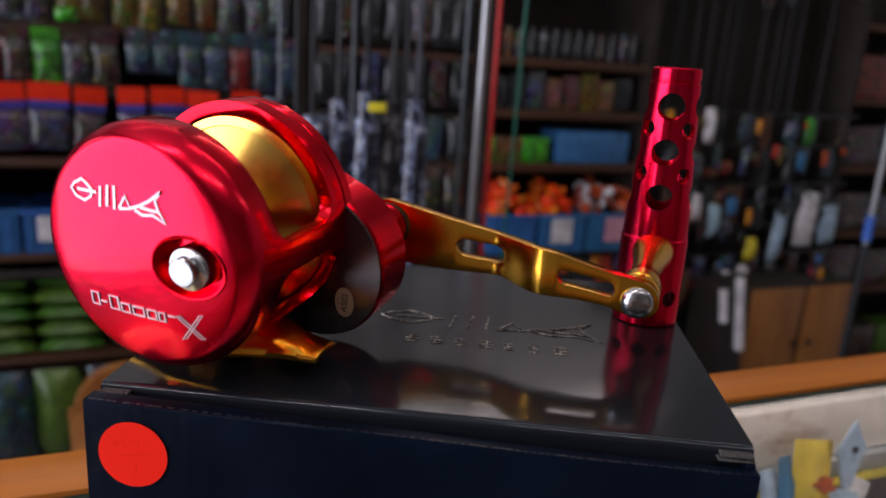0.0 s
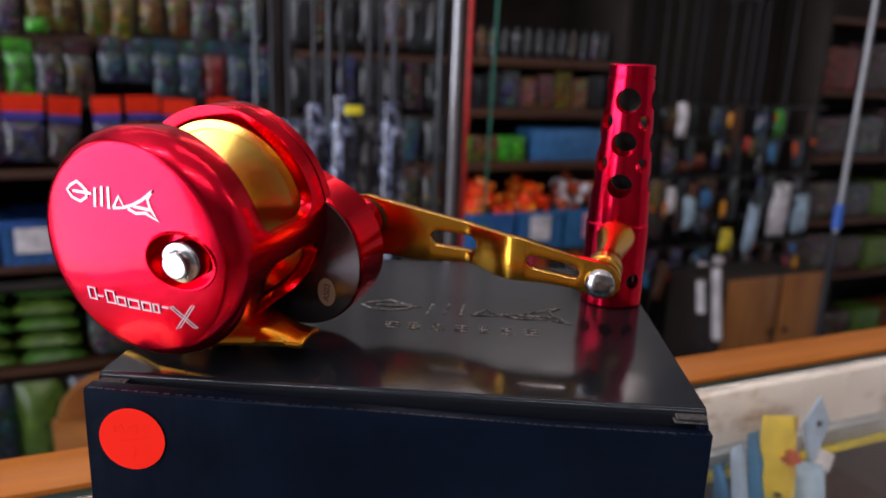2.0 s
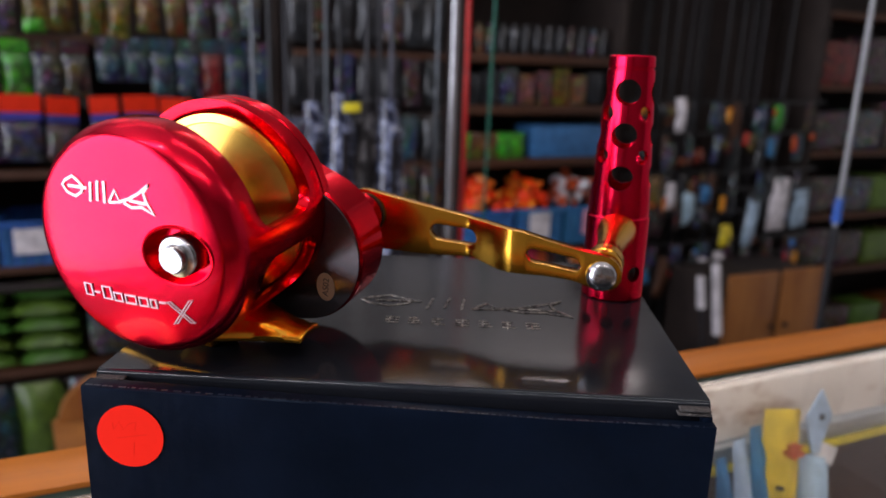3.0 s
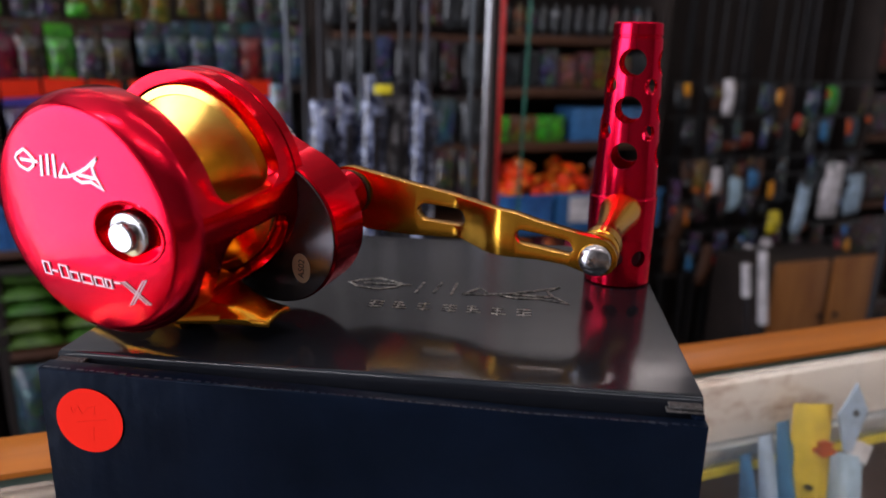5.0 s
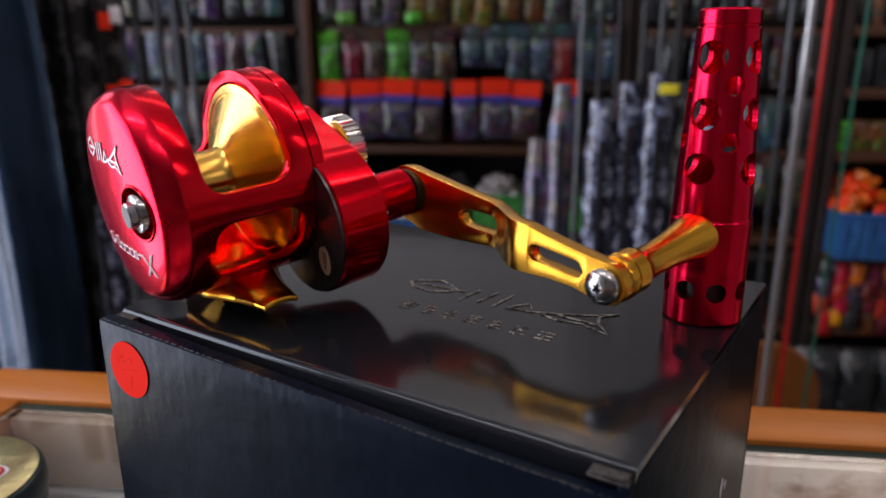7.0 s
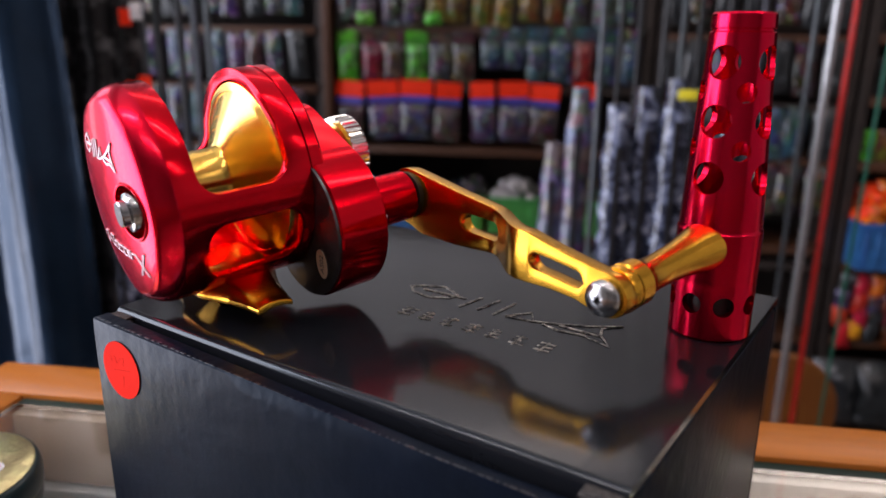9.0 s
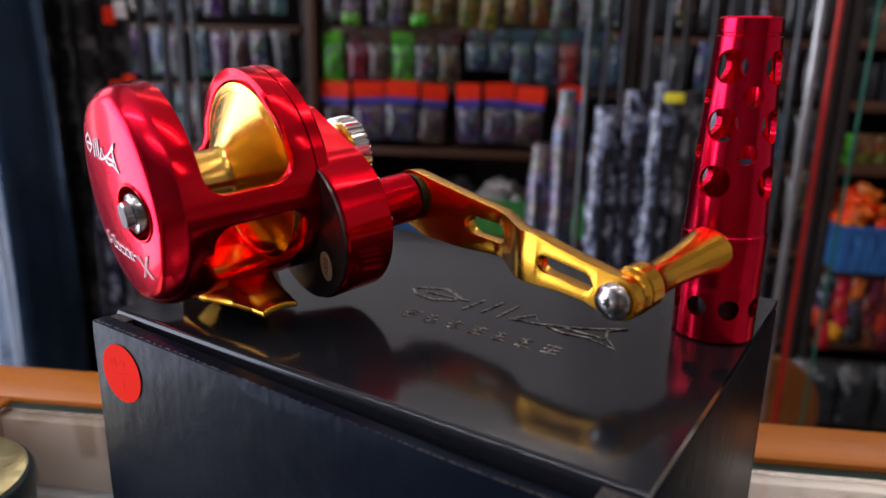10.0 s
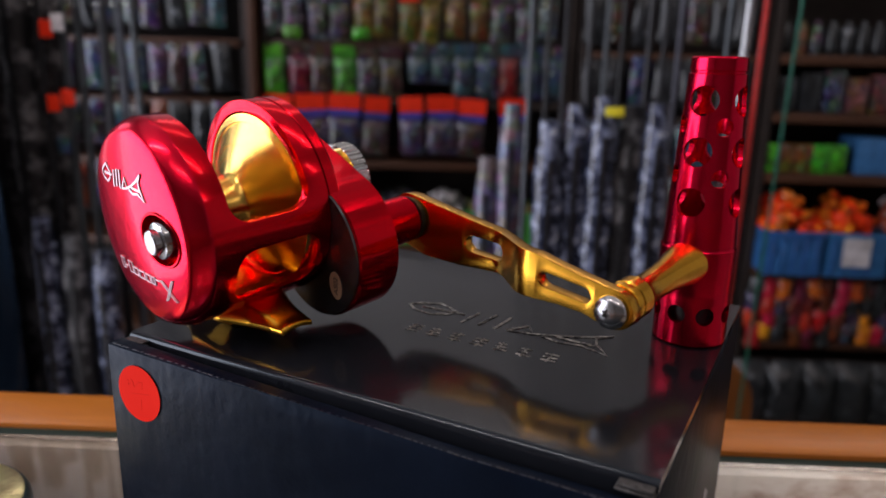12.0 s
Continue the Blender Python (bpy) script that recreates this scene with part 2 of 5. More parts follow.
ROD_GREY = material("grey_rod_blank", (0.075, 0.085, 0.10), 0.32, 0.3, 0.3, 60, random=0.05)
ROD_SILVER = material("silver_rod_blank", (0.33, 0.34, 0.35), 0.3, 0.4, 0.1, 60)
ROD_WHITE = material("white_lacquered_rod_blank", (0.42, 0.43, 0.45), 0.22, 0.6, 0.1, 60)
ROD_RED = material("red_rod_blank", (0.5, 0.018, 0.014), 0.3, 0.0, 0.2, 60)
ROD_GREEN = material("green_rod_blank", (0.012, 0.16, 0.11), 0.3, 0.0, 0.2, 60)
ROD_BLUE = material("blue_rod_butt", (0.02, 0.12, 0.5), 0.35)
SHEET = material("dark_blue_plastic_sheet", (0.009, 0.020, 0.038), 0.16, 0.0, 0.4, 5, bump=1.0, bscale=30, spec=0.3, coat=0.1)
SHEET.node_tree.nodes["Principled BSDF"].inputs["Specular Tint"].default_value = (0.4, 0.65, 1.0, 1)
YELLOW_TAG = plastic("yellow_tag", (0.75, 0.6, 0.03), 0.5, 0.02)
TIN_SIDE = material("dark_teal_tin", (0.015, 0.04, 0.045), 0.35)
TIN_TOP = material("gold_foil_label", (0.95, 0.72, 0.36), 0.3, 0.95, 0.3, 60, bump=0.5, bscale=130)
CHAIRWOOD = material("orange_chair_wood", (0.4, 0.16, 0.04), 0.4, 0.0, 0.3, 14, stretch=(1, 1, 0.2), other=(0.24, 0.08, 0.02))


# ---- helpers for building ----
def finish(bm, name, mat, smooth=40.0):
    bmesh.ops.recalc_face_normals(bm, faces=bm.faces)
    me = bpy.data.meshes.new(name)
    if smooth:
        for f in bm.faces:
            f.smooth = True
        for e in bm.edges:
            if len(e.link_faces) == 2 and e.calc_face_angle(0) > radians(smooth):
                e.smooth = False
    bm.to_mesh(me)
    bm.free()
    for m in mat if isinstance(mat, (list, tuple)) else [mat]:
        me.materials.append(m)
    return me


def part(name, bm, mat, parent, label="", smooth=40.0, at=None):
    ob = new(name, finish(bm, name, mat, smooth))
    ob.parent = parent
    if at is not None:
        ob.matrix_basis = at
    return tagged(ob, label)


def thing(name, m, label, category, group="", kind=""):
    ob = new(name)
    ob.empty_display_size = 0.02
    ob.matrix_basis = m
    return tagged(ob, label, category, group, kind)


def solid(name, bm, mat, m, label, category, group="", kind="", smooth=40.0):
    ob = new(name, finish(bm, name, mat, smooth))
    ob.matrix_basis = m
    return tagged(ob, label, category, group, kind)


def B(x0, x1, y0, y1, z0, z1, bevel=0.0, bm=None, seg=2):
    own = bm is None
    bm = bm or bmesh.new()
    r = bmesh.ops.create_cube(bm, size=1, matrix=Matrix.LocRotScale(((x0 + x1) / 2, (y0 + y1) / 2, (z0 + z1) / 2), None, (x1 - x0, y1 - y0, z1 - z0)))
    if bevel:
        es = list({e for v in r["verts"] for e in v.link_edges})
        bmesh.ops.bevel(bm, geom=es, offset=bevel, segments=seg, profile=0.5, affect="EDGES")
    return bm


def lathe(profile, centre=(0, 0, 0), axis="Y", n=64, bm=None, closed=False):
    """Turns (radius, along) pairs round an axis."""
    bm = bm or bmesh.new()
    rings = []
    for r, a in profile:
        ring = []
        for k in range(n):
            u, v = r * math.cos(2 * math.pi * k / n), r * math.sin(2 * math.pi * k / n)
            p = {"Y": (u, a, v), "Z": (u, v, a), "X": (a, u, v)}[axis]
            ring.append(bm.verts.new(Vector(p) + Vector(centre)))
        rings.append(ring)
    pairs = list(zip(rings, rings[1:])) + ([(rings[-1], rings[0])] if closed else [])
    for a, b in pairs:
        for k in range(n):
            bm.faces.new((a[k], a[(k + 1) % n], b[(k + 1) % n], b[k]))
    if not closed:
        bm.faces.new(rings[0])
        bm.faces.new(rings[-1])
    return bm


def prism(outline, y0, y1, bevel=0.0, seg=2, bm=None):
    """Extrudes an outline of (x, z) pairs along y."""
    bm = bm or bmesh.new()
    f = [bm.verts.new((x, y0, z)) for x, z in outline]
    b = [bm.verts.new((x, y1, z)) for x, z in outline]
    n = len(f)
    fs = [bm.faces.new(f), bm.faces.new(b)]
    for k in range(n):
        bm.faces.new((f[k], f[(k + 1) % n], b[(k + 1) % n], b[k]))
    if bevel:
        es = list({e for x in fs for e in x.edges})
        bmesh.ops.bevel(bm, geom=es, offset=bevel, segments=seg, profile=0.5, affect="EDGES")
    return bm


def ribbon(points, w, y, bm=None, depth=0.00025, closed=False):
    """A flat stroke along (x, z) pairs, lying in the plane y."""
    bm = bm or bmesh.new()
    pts = [Vector(p) for p in points]
    n = len(pts)
    sides = []
    for k, p in enumerate(pts):
        a = pts[(k - 1) % n] if (k > 0 or closed) else p
        b = pts[(k + 1) % n] if (k < n - 1 or closed) else p
        d = (b - a).normalized()
        nrm = Vector((-d.y, d.x)) * w / 2
        sides.append([bm.verts.new((q.x, yy, q.y)) for q, yy in ((p + nrm, y - depth), (p - nrm, y - depth), (p - nrm, y + depth), (p + nrm, y + depth))])
    for k in range(n if closed else n - 1):
        a, b = sides[k], sides[(k + 1) % n]
        for j in range(4):
            bm.faces.new((a[j], a[(j + 1) % 4], b[(j + 1) % 4], b[j]))
    if not closed:
        bm.faces.new(sides[0])
        bm.faces.new(sides[-1])
    return bm


def circle(cx, cz, r, n=48, a0=0.0, a1=360.0):
    return [(cx + r * math.cos(radians(a0 + (a1 - a0) * k / n)), cz + r * math.sin(radians(a0 + (a1 - a0) * k / n))) for k in range(n)]


def rod_between(p, q, r0, r1, n=10, bm=None):
    bm = bm or bmesh.new()
    p, q = Vector(p), Vector(q)
    d = q - p
    bmesh.ops.create_cone(bm, cap_ends=True, segments=n, radius1=r0, radius2=r1, depth=d.length,
                          matrix=Matrix.Translation((p + q) / 2) @ d.to_track_quat("Z", "Y").to_matrix().to_4x4())
    return bm


def carve(bm, cutters):
    """Cuts the shapes of other bmeshes out of bm."""
    obs = [new("work", finish(b, "work", [], 0)) for b in (bm, *cutters)]
    for c in obs[1:]:
        m = obs[0].modifiers.new("cut", "BOOLEAN")
        m.operation, m.object, m.solver = "DIFFERENCE", c, "EXACT"
    bpy.context.view_layer.update()
    me = bpy.data.meshes.new_from_object(obs[0].evaluated_get(bpy.context.evaluated_depsgraph_get()))
    out = bmesh.new()
    out.from_mesh(me)
    for o in obs:
        old = o.data
        bpy.data.objects.remove(o)
        bpy.data.meshes.remove(old)
    bpy.data.meshes.remove(me)
    return out


# ---- the shop: floor, walls, ceiling ----
X0, X1, Y0, Y1, H = -1.9, 3.4, -2.6, 2.4, 2.8
solid("floor", B(X0 - 0.2, X1 + 0.2, Y0 - 0.2, Y1 + 0.2, -0.1, 0), FLOOR, pose(0, 0, 0), "grey cement floor of the shop", "floor", kind="structure")
solid("ceiling", B(X0 - 0.2, X1 + 0.2, Y0 - 0.2, Y1 + 0.2, H, H + 0.1), CEIL, pose(0, 0, 0), "white painted ceiling", "ceiling", kind="structure")
solid("wall_back", B(X0, X1, Y1, Y1 + 0.15, 0, H), WALL, pose(0, 0, 0), "pale painted wall behind the shelves", "wall", kind="structure")
# front and right walls are unseen; their tones are set for the reel's reflections
solid("wall_front", B(X0, X1, Y0 - 0.15, Y0, 0, H), MOTTLED_WALL, pose(0, 0, 0), "unseen mottled brown wall behind the camera", "wall", kind="structure")
solid("wall_right", B(X1, X1 + 0.15, Y0, Y1, 0, H), WALL, pose(0, 0, 0), "pale painted side wall", "wall", kind="structure")
bm = B(X0 - 0.2, X0, Y0, -0.62, 0, H)
B(X0 - 0.2, X0, 1.02, 1.3, 0, H, bm=bm)
B(X0 - 0.2, X0, 1.3, 2.1, 0, 0.74, bm=bm)
B(X0 - 0.2, X0, 1.3, 2.1, 2.36, H, bm=bm)
B(X0 - 0.2, X0, 2.1, Y1, 0, H, bm=bm)
B(X0 - 0.2, X0, -0.62, 1.02, 0, 0.04, bm=bm)
B(X0 - 0.2, X0, -0.62, 1.02, 2.35, H, bm=bm)
solid("wall_left", bm, WALL, pose(0, 0, 0), "pale painted wall with the open shop front", "wall", kind="structure")


def tube_light(m, label):
    t = thing("tube_light", m, label, "lamp", "tube lights")
    part("housing", B(-0.65, 0.65, -0.04, 0.04, 0.02, 0.08, 0.008), CEIL, t)
    part("tube", lathe([(0.012, -0.6), (0.013, -0.59), (0.013, 0.59), (0.012, 0.6)], axis="X", n=16), TUBE, t, "glowing glass tube")


for tx, ty, power in TUBES:
    tube_light(pose(tx, ty, H - 0.08), "white ceiling tube light out of view, switched on")

# ---- the showcase counter ----
CZ = 0.95
ctr = thing("showcase_counter", pose(0, 0, 0), "glass-topped shop counter with an orange varnished wood frame", "counter")
CX0, CX1, CY0, CY1 = -0.19, 1.7, -0.5, 0.35
part("back_rail", B(CX0, CX1, 0.315, CY1, 0.905, CZ + 0.002, 0.0012), WOOD, ctr, "orange varnished wooden rail")
part("side_rail", B(CX0, -0.153, CY0, 0.3145, 0.905, CZ + 0.0015, 0.0012), WOOD, ctr, "orange varnished wooden rail")
part("front_rail", B(-0.1525, CX1, CY0, CY0 + 0.037, 0.905, CZ + 0.0015, 0.0012), WOOD, ctr, "orange varnished wooden rail")
part("glass_seam", B(-0.152, CX1 - 0.001, 0.3072, 0.3145, 0.9450, CZ - 0.0006), GLASS_EDGE, ctr, "dark green glass edge")
pane = part("glass_top", B(-0.152, CX1 - 0.002, CY0 + 0.038, 0.3070, 0.944, CZ), GLASS, ctr, "clear glass pane")
pane.visible_shadow = False
# inner rail in two lengths: brown at the left, much paler at the right
part("inner_rail", B(-0.15, 0.128, 0.301, 0.3085, 0.905, 0.9435, 0.001), INSIDE, ctr, "dull brown plywood rail")
part("inner_rail", B(0.13, CX1 - 0.01, 0.301, 0.3085, 0.905, 0.9435, 0.001), RAIL, ctr, "very pale plywood rail with brown stains")
part("track", B(-0.15, CX1 - 0.01, 0.296, 0.3085, 0.892, 0.904, 0.001), ALU, ctr, "bluish aluminium track")
part("back_panel", B(CX0, CX1, 0.322, 0.34, 0.08, 0.9045), SHELF, ctr)
part("side_panel", B(CX0 + 0.003, CX0 + 0.02, CY0, 0.3215, 0.08, 0.9045), SHELF, ctr)
part("side_panel", B(CX1 - 0.02, CX1 - 0.003, CY0, 0.3215, 0.08, 0.9045), SHELF, ctr)
part("front_panel", B(CX0 + 0.021, CX1 - 0.021, CY0 + 0.003, CY0 + 0.02, 0.08, 0.9045), SHELF, ctr)
part("shelf", B(CX0 + 0.021, CX1 - 0.021, CY0 + 0.021, 0.3, 0.76, 0.772, 0.001), INSIDE, ctr, "brown plywood shelf")
part("plinth", B(CX0 + 0.03, CX1 - 0.03, CY0 + 0.03, 0.31, 0, 0.08), DARKWOOD, ctr)


# ---- the black carton ----
RB = pose(0, 0, 0, 0, 0, -26.4)
carton = thing("carton", RB @ pose(-0.02, 0.2455, CZ), "black printed cardboard carton with a tucked lid", "box")
BL, BW, BH = 0.18, 0.151, 0.1
hx, hy = BL / 2, BW / 2
# the front wall stands out a little at one end, and its folded top edge sinks towards the other
bow = [(0.0012, -0.0014), (0.0016, -0.0020), (0.0060, -0.0022), (0.0150, -0.0022), (0.0500, -0.0022), (BH, -0.0020)]
bm = bmesh.new()
rows = []
sink = lambda x: 0.0034 * min(1.0, (x + hx) / (0.75 * BL))
stations = [-hx + BL * k / 20 for k in range(21)]
full = lambda x: max(0.0, 1.0 - 1.1 * max(0.0, (x + hx) / BL - 0.05))
for d, y in bow + [(d, 0.0035) for d, y in reversed(bow)]:
    rows.append([bm.verts.new((x, -hy + y * (full(x) if y < 0 else 1.0), BH - d - (sink(x) if d < 0.03 else 0.0))) for x in stations])
for a, b in zip(rows, rows[1:] + rows[:1]):
    for k in range(20):
        bm.faces.new((a[k], a[k + 1], b[k + 1], b[k]))
for k in (0, 20):
    bm.faces.new([r[k] for r in rows])
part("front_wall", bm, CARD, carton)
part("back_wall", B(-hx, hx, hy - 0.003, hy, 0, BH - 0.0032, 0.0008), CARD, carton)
for sx in (-1, 1):
    a, b = sorted((sx * hx, sx * (hx - 0.003)))
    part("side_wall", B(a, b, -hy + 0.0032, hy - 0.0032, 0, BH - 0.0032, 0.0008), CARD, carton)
    a, b = sorted((sx * (hx - 0.0005), sx * (hx - 0.0100)))
    bm = bmesh.new()
    for k, z in enumerate((0.0024, 0.0012)):
        B(a + 0.0006 * k, b - 0.0003 * k, -hy + 0.0032, -hy + 0.0060 + 0.0003 * k, BH - z - 0.0007, BH - z, 0.0002, bm=bm, seg=1)
    part("corner_tab", bm, CARD_RAW, carton, "frayed corrugated cut edge")
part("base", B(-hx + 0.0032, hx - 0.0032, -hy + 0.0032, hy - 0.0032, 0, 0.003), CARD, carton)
bm = bmesh.new()
rng = random.Random(2)
x = -hx + 0.001
while x < hx - 0.003:
    n = rng.uniform(0.0004, 0.0022)
    d = rng.uniform(0.0001, 0.0004)
    B(x, x + n, -hy - 0.0014 * full(x), -hy - 0.0014 * full(x) + 0.0004 + d, BH - 0.0016 - rng.random() * 0.0003 - sink(x), BH - 0.0011 - sink(x), bm=bm)
    x += n + rng.uniform(0.0001, 0.0018)
part("scuffed_edge", bm, SCUFF, carton, "scuffed pale edge of the board", smooth=0)
# lid: a sheet whose front edge rolls down into the tuck flap, between the corner tabs
prof = [(hy, BH - 0.0025), (hy, BH), (-hy + 0.0085, BH)]
prof += [(-hy + 0.0085 - 0.0022 * math.sin(radians(a)), BH - 0.0022 + 0.0022 * math.cos(radians(a))) for a in range(15, 91, 15)]
prof += [(-hy + 0.0063, BH - 0.02), (-hy + 0.0084, BH - 0.02), (-hy + 0.0084, BH - 0.0025)]
bm = bmesh.new()
va = [bm.verts.new((-hx + 0.0002, y, z)) for y, z in prof]
vb = [bm.verts.new((hx - 0.0002, y, z)) for y, z in prof]
for k in range(len(prof)):
    bm.faces.new((va[k], va[(k + 1) % len(prof)], vb[(k + 1) % len(prof)], vb[k]))
bm.faces.new(va)
bm.faces.new(vb)
lid = part("lid", bm, CARD_TOP, carton, "glossy black lid with silver foil print")


def flat_print(strokes, w, z, m):
    """Strokes of (x, y) pairs laid on a level surface."""
    bm = bmesh.new()
    for st in strokes:
        ribbon(st, w, 0, bm, 0.00012)
    for v in bm.verts:
        v.co = m @ Vector((v.co.x, v.co.z, z - v.co.y))
    return bm


# plain hooked and pointed shapes ending in a fish tail
MARK = [[(0.19, 0.82), (0.14, 0.92), (0.05, 0.74), (0.01, 0.58), (0.06, 0.36), (0.16, 0.27), (0.24, 0.45), (0.25, 0.66), (0.19, 0.82)], [(0.08, 0.58), (0.30, 0.60)],
        [(0.33, 0.18), (0.35, 0.82)], [(0.41, 0.24), (0.43, 0.90)], [(0.49, 0.20), (0.50, 0.92)], [(0.54, 0.26), (0.61, 0.68), (0.66, 0.32), (0.54, 0.26)],
        [(0.66, 0.34), (0.75, 0.46), (0.85, 0.66), (0.97, 1.0), (0.91, 0.72), (0.93, 0.44), (1.0, 0.06), (0.88, 0.26), (0.78, 0.2), (0.70, 0.32)], [(0.76, 0.42), (0.93, 0.38)]]
m = Matrix.Translation((-0.024, -0.004, 0))
part("foil_mark", flat_print([[(x * 0.082, y * 0.019) for x, y in st] for st in MARK], 0.0010, BH + 0.0002, m), FOIL, lid, "silver foil fish-like mark")
for k in range(7):
    x = -0.011 + k * 0.0085
    bm = bmesh.new()
    for j in range(3):
        B(x, x + 0.005 - 0.001 * (j * k % 3), -0.017 + j * 0.0026, -0.0162 + j * 0.0026, BH, BH + 0.0002, bm=bm)
    B(x + 0.0012 + 0.0004 * (k % 4), x + 0.0018 + 0.0004 * (k % 4), -0.018, -0.0105, BH, BH + 0.00025, bm=bm)
    part("foil_glyph", bm, FOIL, lid, "small silver foil mark")
bm = bmesh.new()
for k in range(2):
    ribbon([(-0.052 + k * 0.02, 0.005), (-0.052 + k * 0.02, 0.03), (-0.04 + k * 0.02, 0.022), (-0.04 + k * 0.02, 0.008)], 0.0012, -hy - 0.0021, bm, 0.0002)
part("front_print", bm, GUN, carton, "dark grey printed strokes")
bm = bmesh.new()
for st in ([(0.0285, 0.0375), (0.0300, 0.0430), (0.0320, 0.0410), (0.0300, 0.0350), (0.0285, 0.0310)], [(0.0335, 0.0385), (0.0342, 0.0385)], [(0.0350, 0.0360), (0.0362, 0.0390), (0.0368, 0.0350), (0.0385, 0.0370)]):
    ribbon(st, 0.0006, 0, bm, 0.00012)
for v in bm.verts:
    v.co = Vector((hx + 0.0001 - v.co.y, v.co.x, v.co.z))
part("side_print", bm, WHITE_CARD, carton, "white printed strokes")
dot = tagged(new("price_sticker", finish(lathe([(0.0095, 0.0002), (0.0098, 0.0), (0.0098, -0.0001)], n=56), "price_sticker", STICKER)),
             "round fluorescent red price sticker on the carton", "sticker")
dot.matrix_basis = RB @ pose(-0.0964, 0.1677, 1.0338)
bm = bmesh.new()
ribbon([(-0.005, 0.004), (-0.0048, 0.002), (-0.003, 0.0045), (-0.002, 0.002), (0.0, 0.004), (0.002, 0.0045), (0.0015, 0.002)], 0.0003, -0.00012, bm, 0.00003)
ribbon([(-0.004, -0.0008), (0.005, 0.0008)], 0.0003, -0.00012, bm, 0.00003)
ribbon([(0.001, -0.002), (0.0005, -0.006)], 0.0003, -0.00012, bm, 0.00003)
part("pen_strokes", bm, INK, dot, "faint pen strokes")


# ---- the reel ----
# REEL carries the handle, BODY the turned body, which leans a little on its foot; both share one base point
REEL = RB @ pose(-0.08, 0.165, 1.05, 0, 0, -11)
BODY = pose(0, 0, 0, 6.15, 0, -5.37)
reel = thing("fishing_reel", REEL, "red and gold anodised jigging reel standing on the carton", "fishing reel")
CX, CZB, RB0 = -0.0158, 0.0388, 0.0344
CC = (CX, 0, CZB)


# side plate with its oval recess
def dome(r):
    return 0.0046 + 0.0022 * (r / 0.030) ** 2


def drape(bm):
    """Lays strokes drawn in the plane y = 0 on the domed plate."""
    for v in bm.verts:
        v.co.y += dome(math.hypot(v.co.x - CX, v.co.z - CZB)) - 0.0001
    return bm


prof = [(0.0001, 0.0137)] + [(max(0.0001, 0.003 * k), dome(0.003 * k)) for k in range(10)]
prof += [(0.0296, 0.0068), (0.0304, 0.0070), (0.0311, 0.0074), (0.0318, 0.0081), (0.0327, 0.0093), (0.0335, 0.0107), (0.0340, 0.0121), (RB0, 0.0134), (RB0, 0.0137)]
RX, RZ = 0.0014, 0.0387
cut = prism([(RX + 0.0104 * math.cos(k * math.pi / 28), RZ + 0.0082 * math.sin(k * math.pi / 28)) for k in range(56)], -0.01, 0.0098)
plate = carve(lathe(prof, CC, n=112), [cut])
side = part("side_plate", plate, RED_POLISH, reel, "domed polished red side plate", at=BODY)
bm = bmesh.new()
rings = []
for k in range(56):
    a = k * math.pi / 28
    ring = []
    for d, y in ((0.0002, 0.0010), (-0.0003, -0.0004), (0.0002, -0.0005), (0.0009, 0.0004)):
        x, z = RX + (0.0104 + d) * math.cos(a), RZ + (0.0082 + d) * math.sin(a)
        ring.append(bm.verts.new((x, dome(math.hypot(x - CX, z - CZB)) + y, z)))
    rings.append(ring)
for a, b in zip(rings, rings[1:] + rings[:1]):
    for j in range(3):
        bm.faces.new((a[j], a[j + 1], b[j + 1], b[j]))
part("recess_ring", bm, RED, side)
part("button", lathe([(0.0001, 0.0097), (0.0060, 0.0097), (0.0060, 0.0050), (0.0056, 0.0044), (0.0046, 0.0042), (0.0040, 0.0040), (0.0039, 0.0023), (0.0035, 0.0019), (0.0001, 0.0019)],
                     (0.0020, 0, 0.0388), n=40), STEEL, side, "polished steel release button")
bm = bmesh.new()
for st in MARK:
    ribbon([(-0.0350 + x * 0.0312, 0.0505 + y * 0.0085 - 0.0012 * x) for x, y in st], 0.0008, 0, bm, 0.00025)
part("etched_mark", drape(bm), ETCH, side, "silver etched fish-like mark")
for k, (x, w, h) in enumerate(((-0.0330, 0.0026, 0.0036), (-0.0262, 0.0030, 0.0038), (-0.0222, 0.0028, 0.0025), (-0.0182, 0.0036, 0.0025), (-0.0134, 0.0028, 0.0025), (-0.0096, 0.0018, 0.0025))):
    z = 0.0228 - 0.00012 * k
    bm = ribbon([(x, z), (x + w, z), (x + w, z + h), (x, z + h)], 0.0007, 0, None, 0.00025, closed=True)
    part("etched_block", drape(bm), ETCH, side, "silver etched block")
for x in (-0.0297, -0.0068):
    part("etched_dash", drape(ribbon([(x, 0.0242), (x + 0.0022, 0.0242)], 0.0006, 0, None, 0.00025)), ETCH, side)
for st in ([(-0.0042, 0.0246), (-0.0030, 0.0248), (0.0038, 0.0188), (0.0024, 0.0188)], [(0.0042, 0.0262), (0.0030, 0.0258), (-0.0034, 0.0176), (-0.0020, 0.0182)]):
    part("etched_stroke", drape(ribbon(st, 0.0003, 0, None, 0.00025, closed=True)), ETCH, side)

# frame: one turned shell with an open top and a window at the side
prof = [(0.0312, 0.01372), (RB0, 0.01372), (RB0, 0.0552), (0.0340, 0.0554), (0.0340, 0.0558), (0.0312, 0.0558), (0.0306, 0.0552)]
shell = lathe(prof, CC, n=144, closed=True)


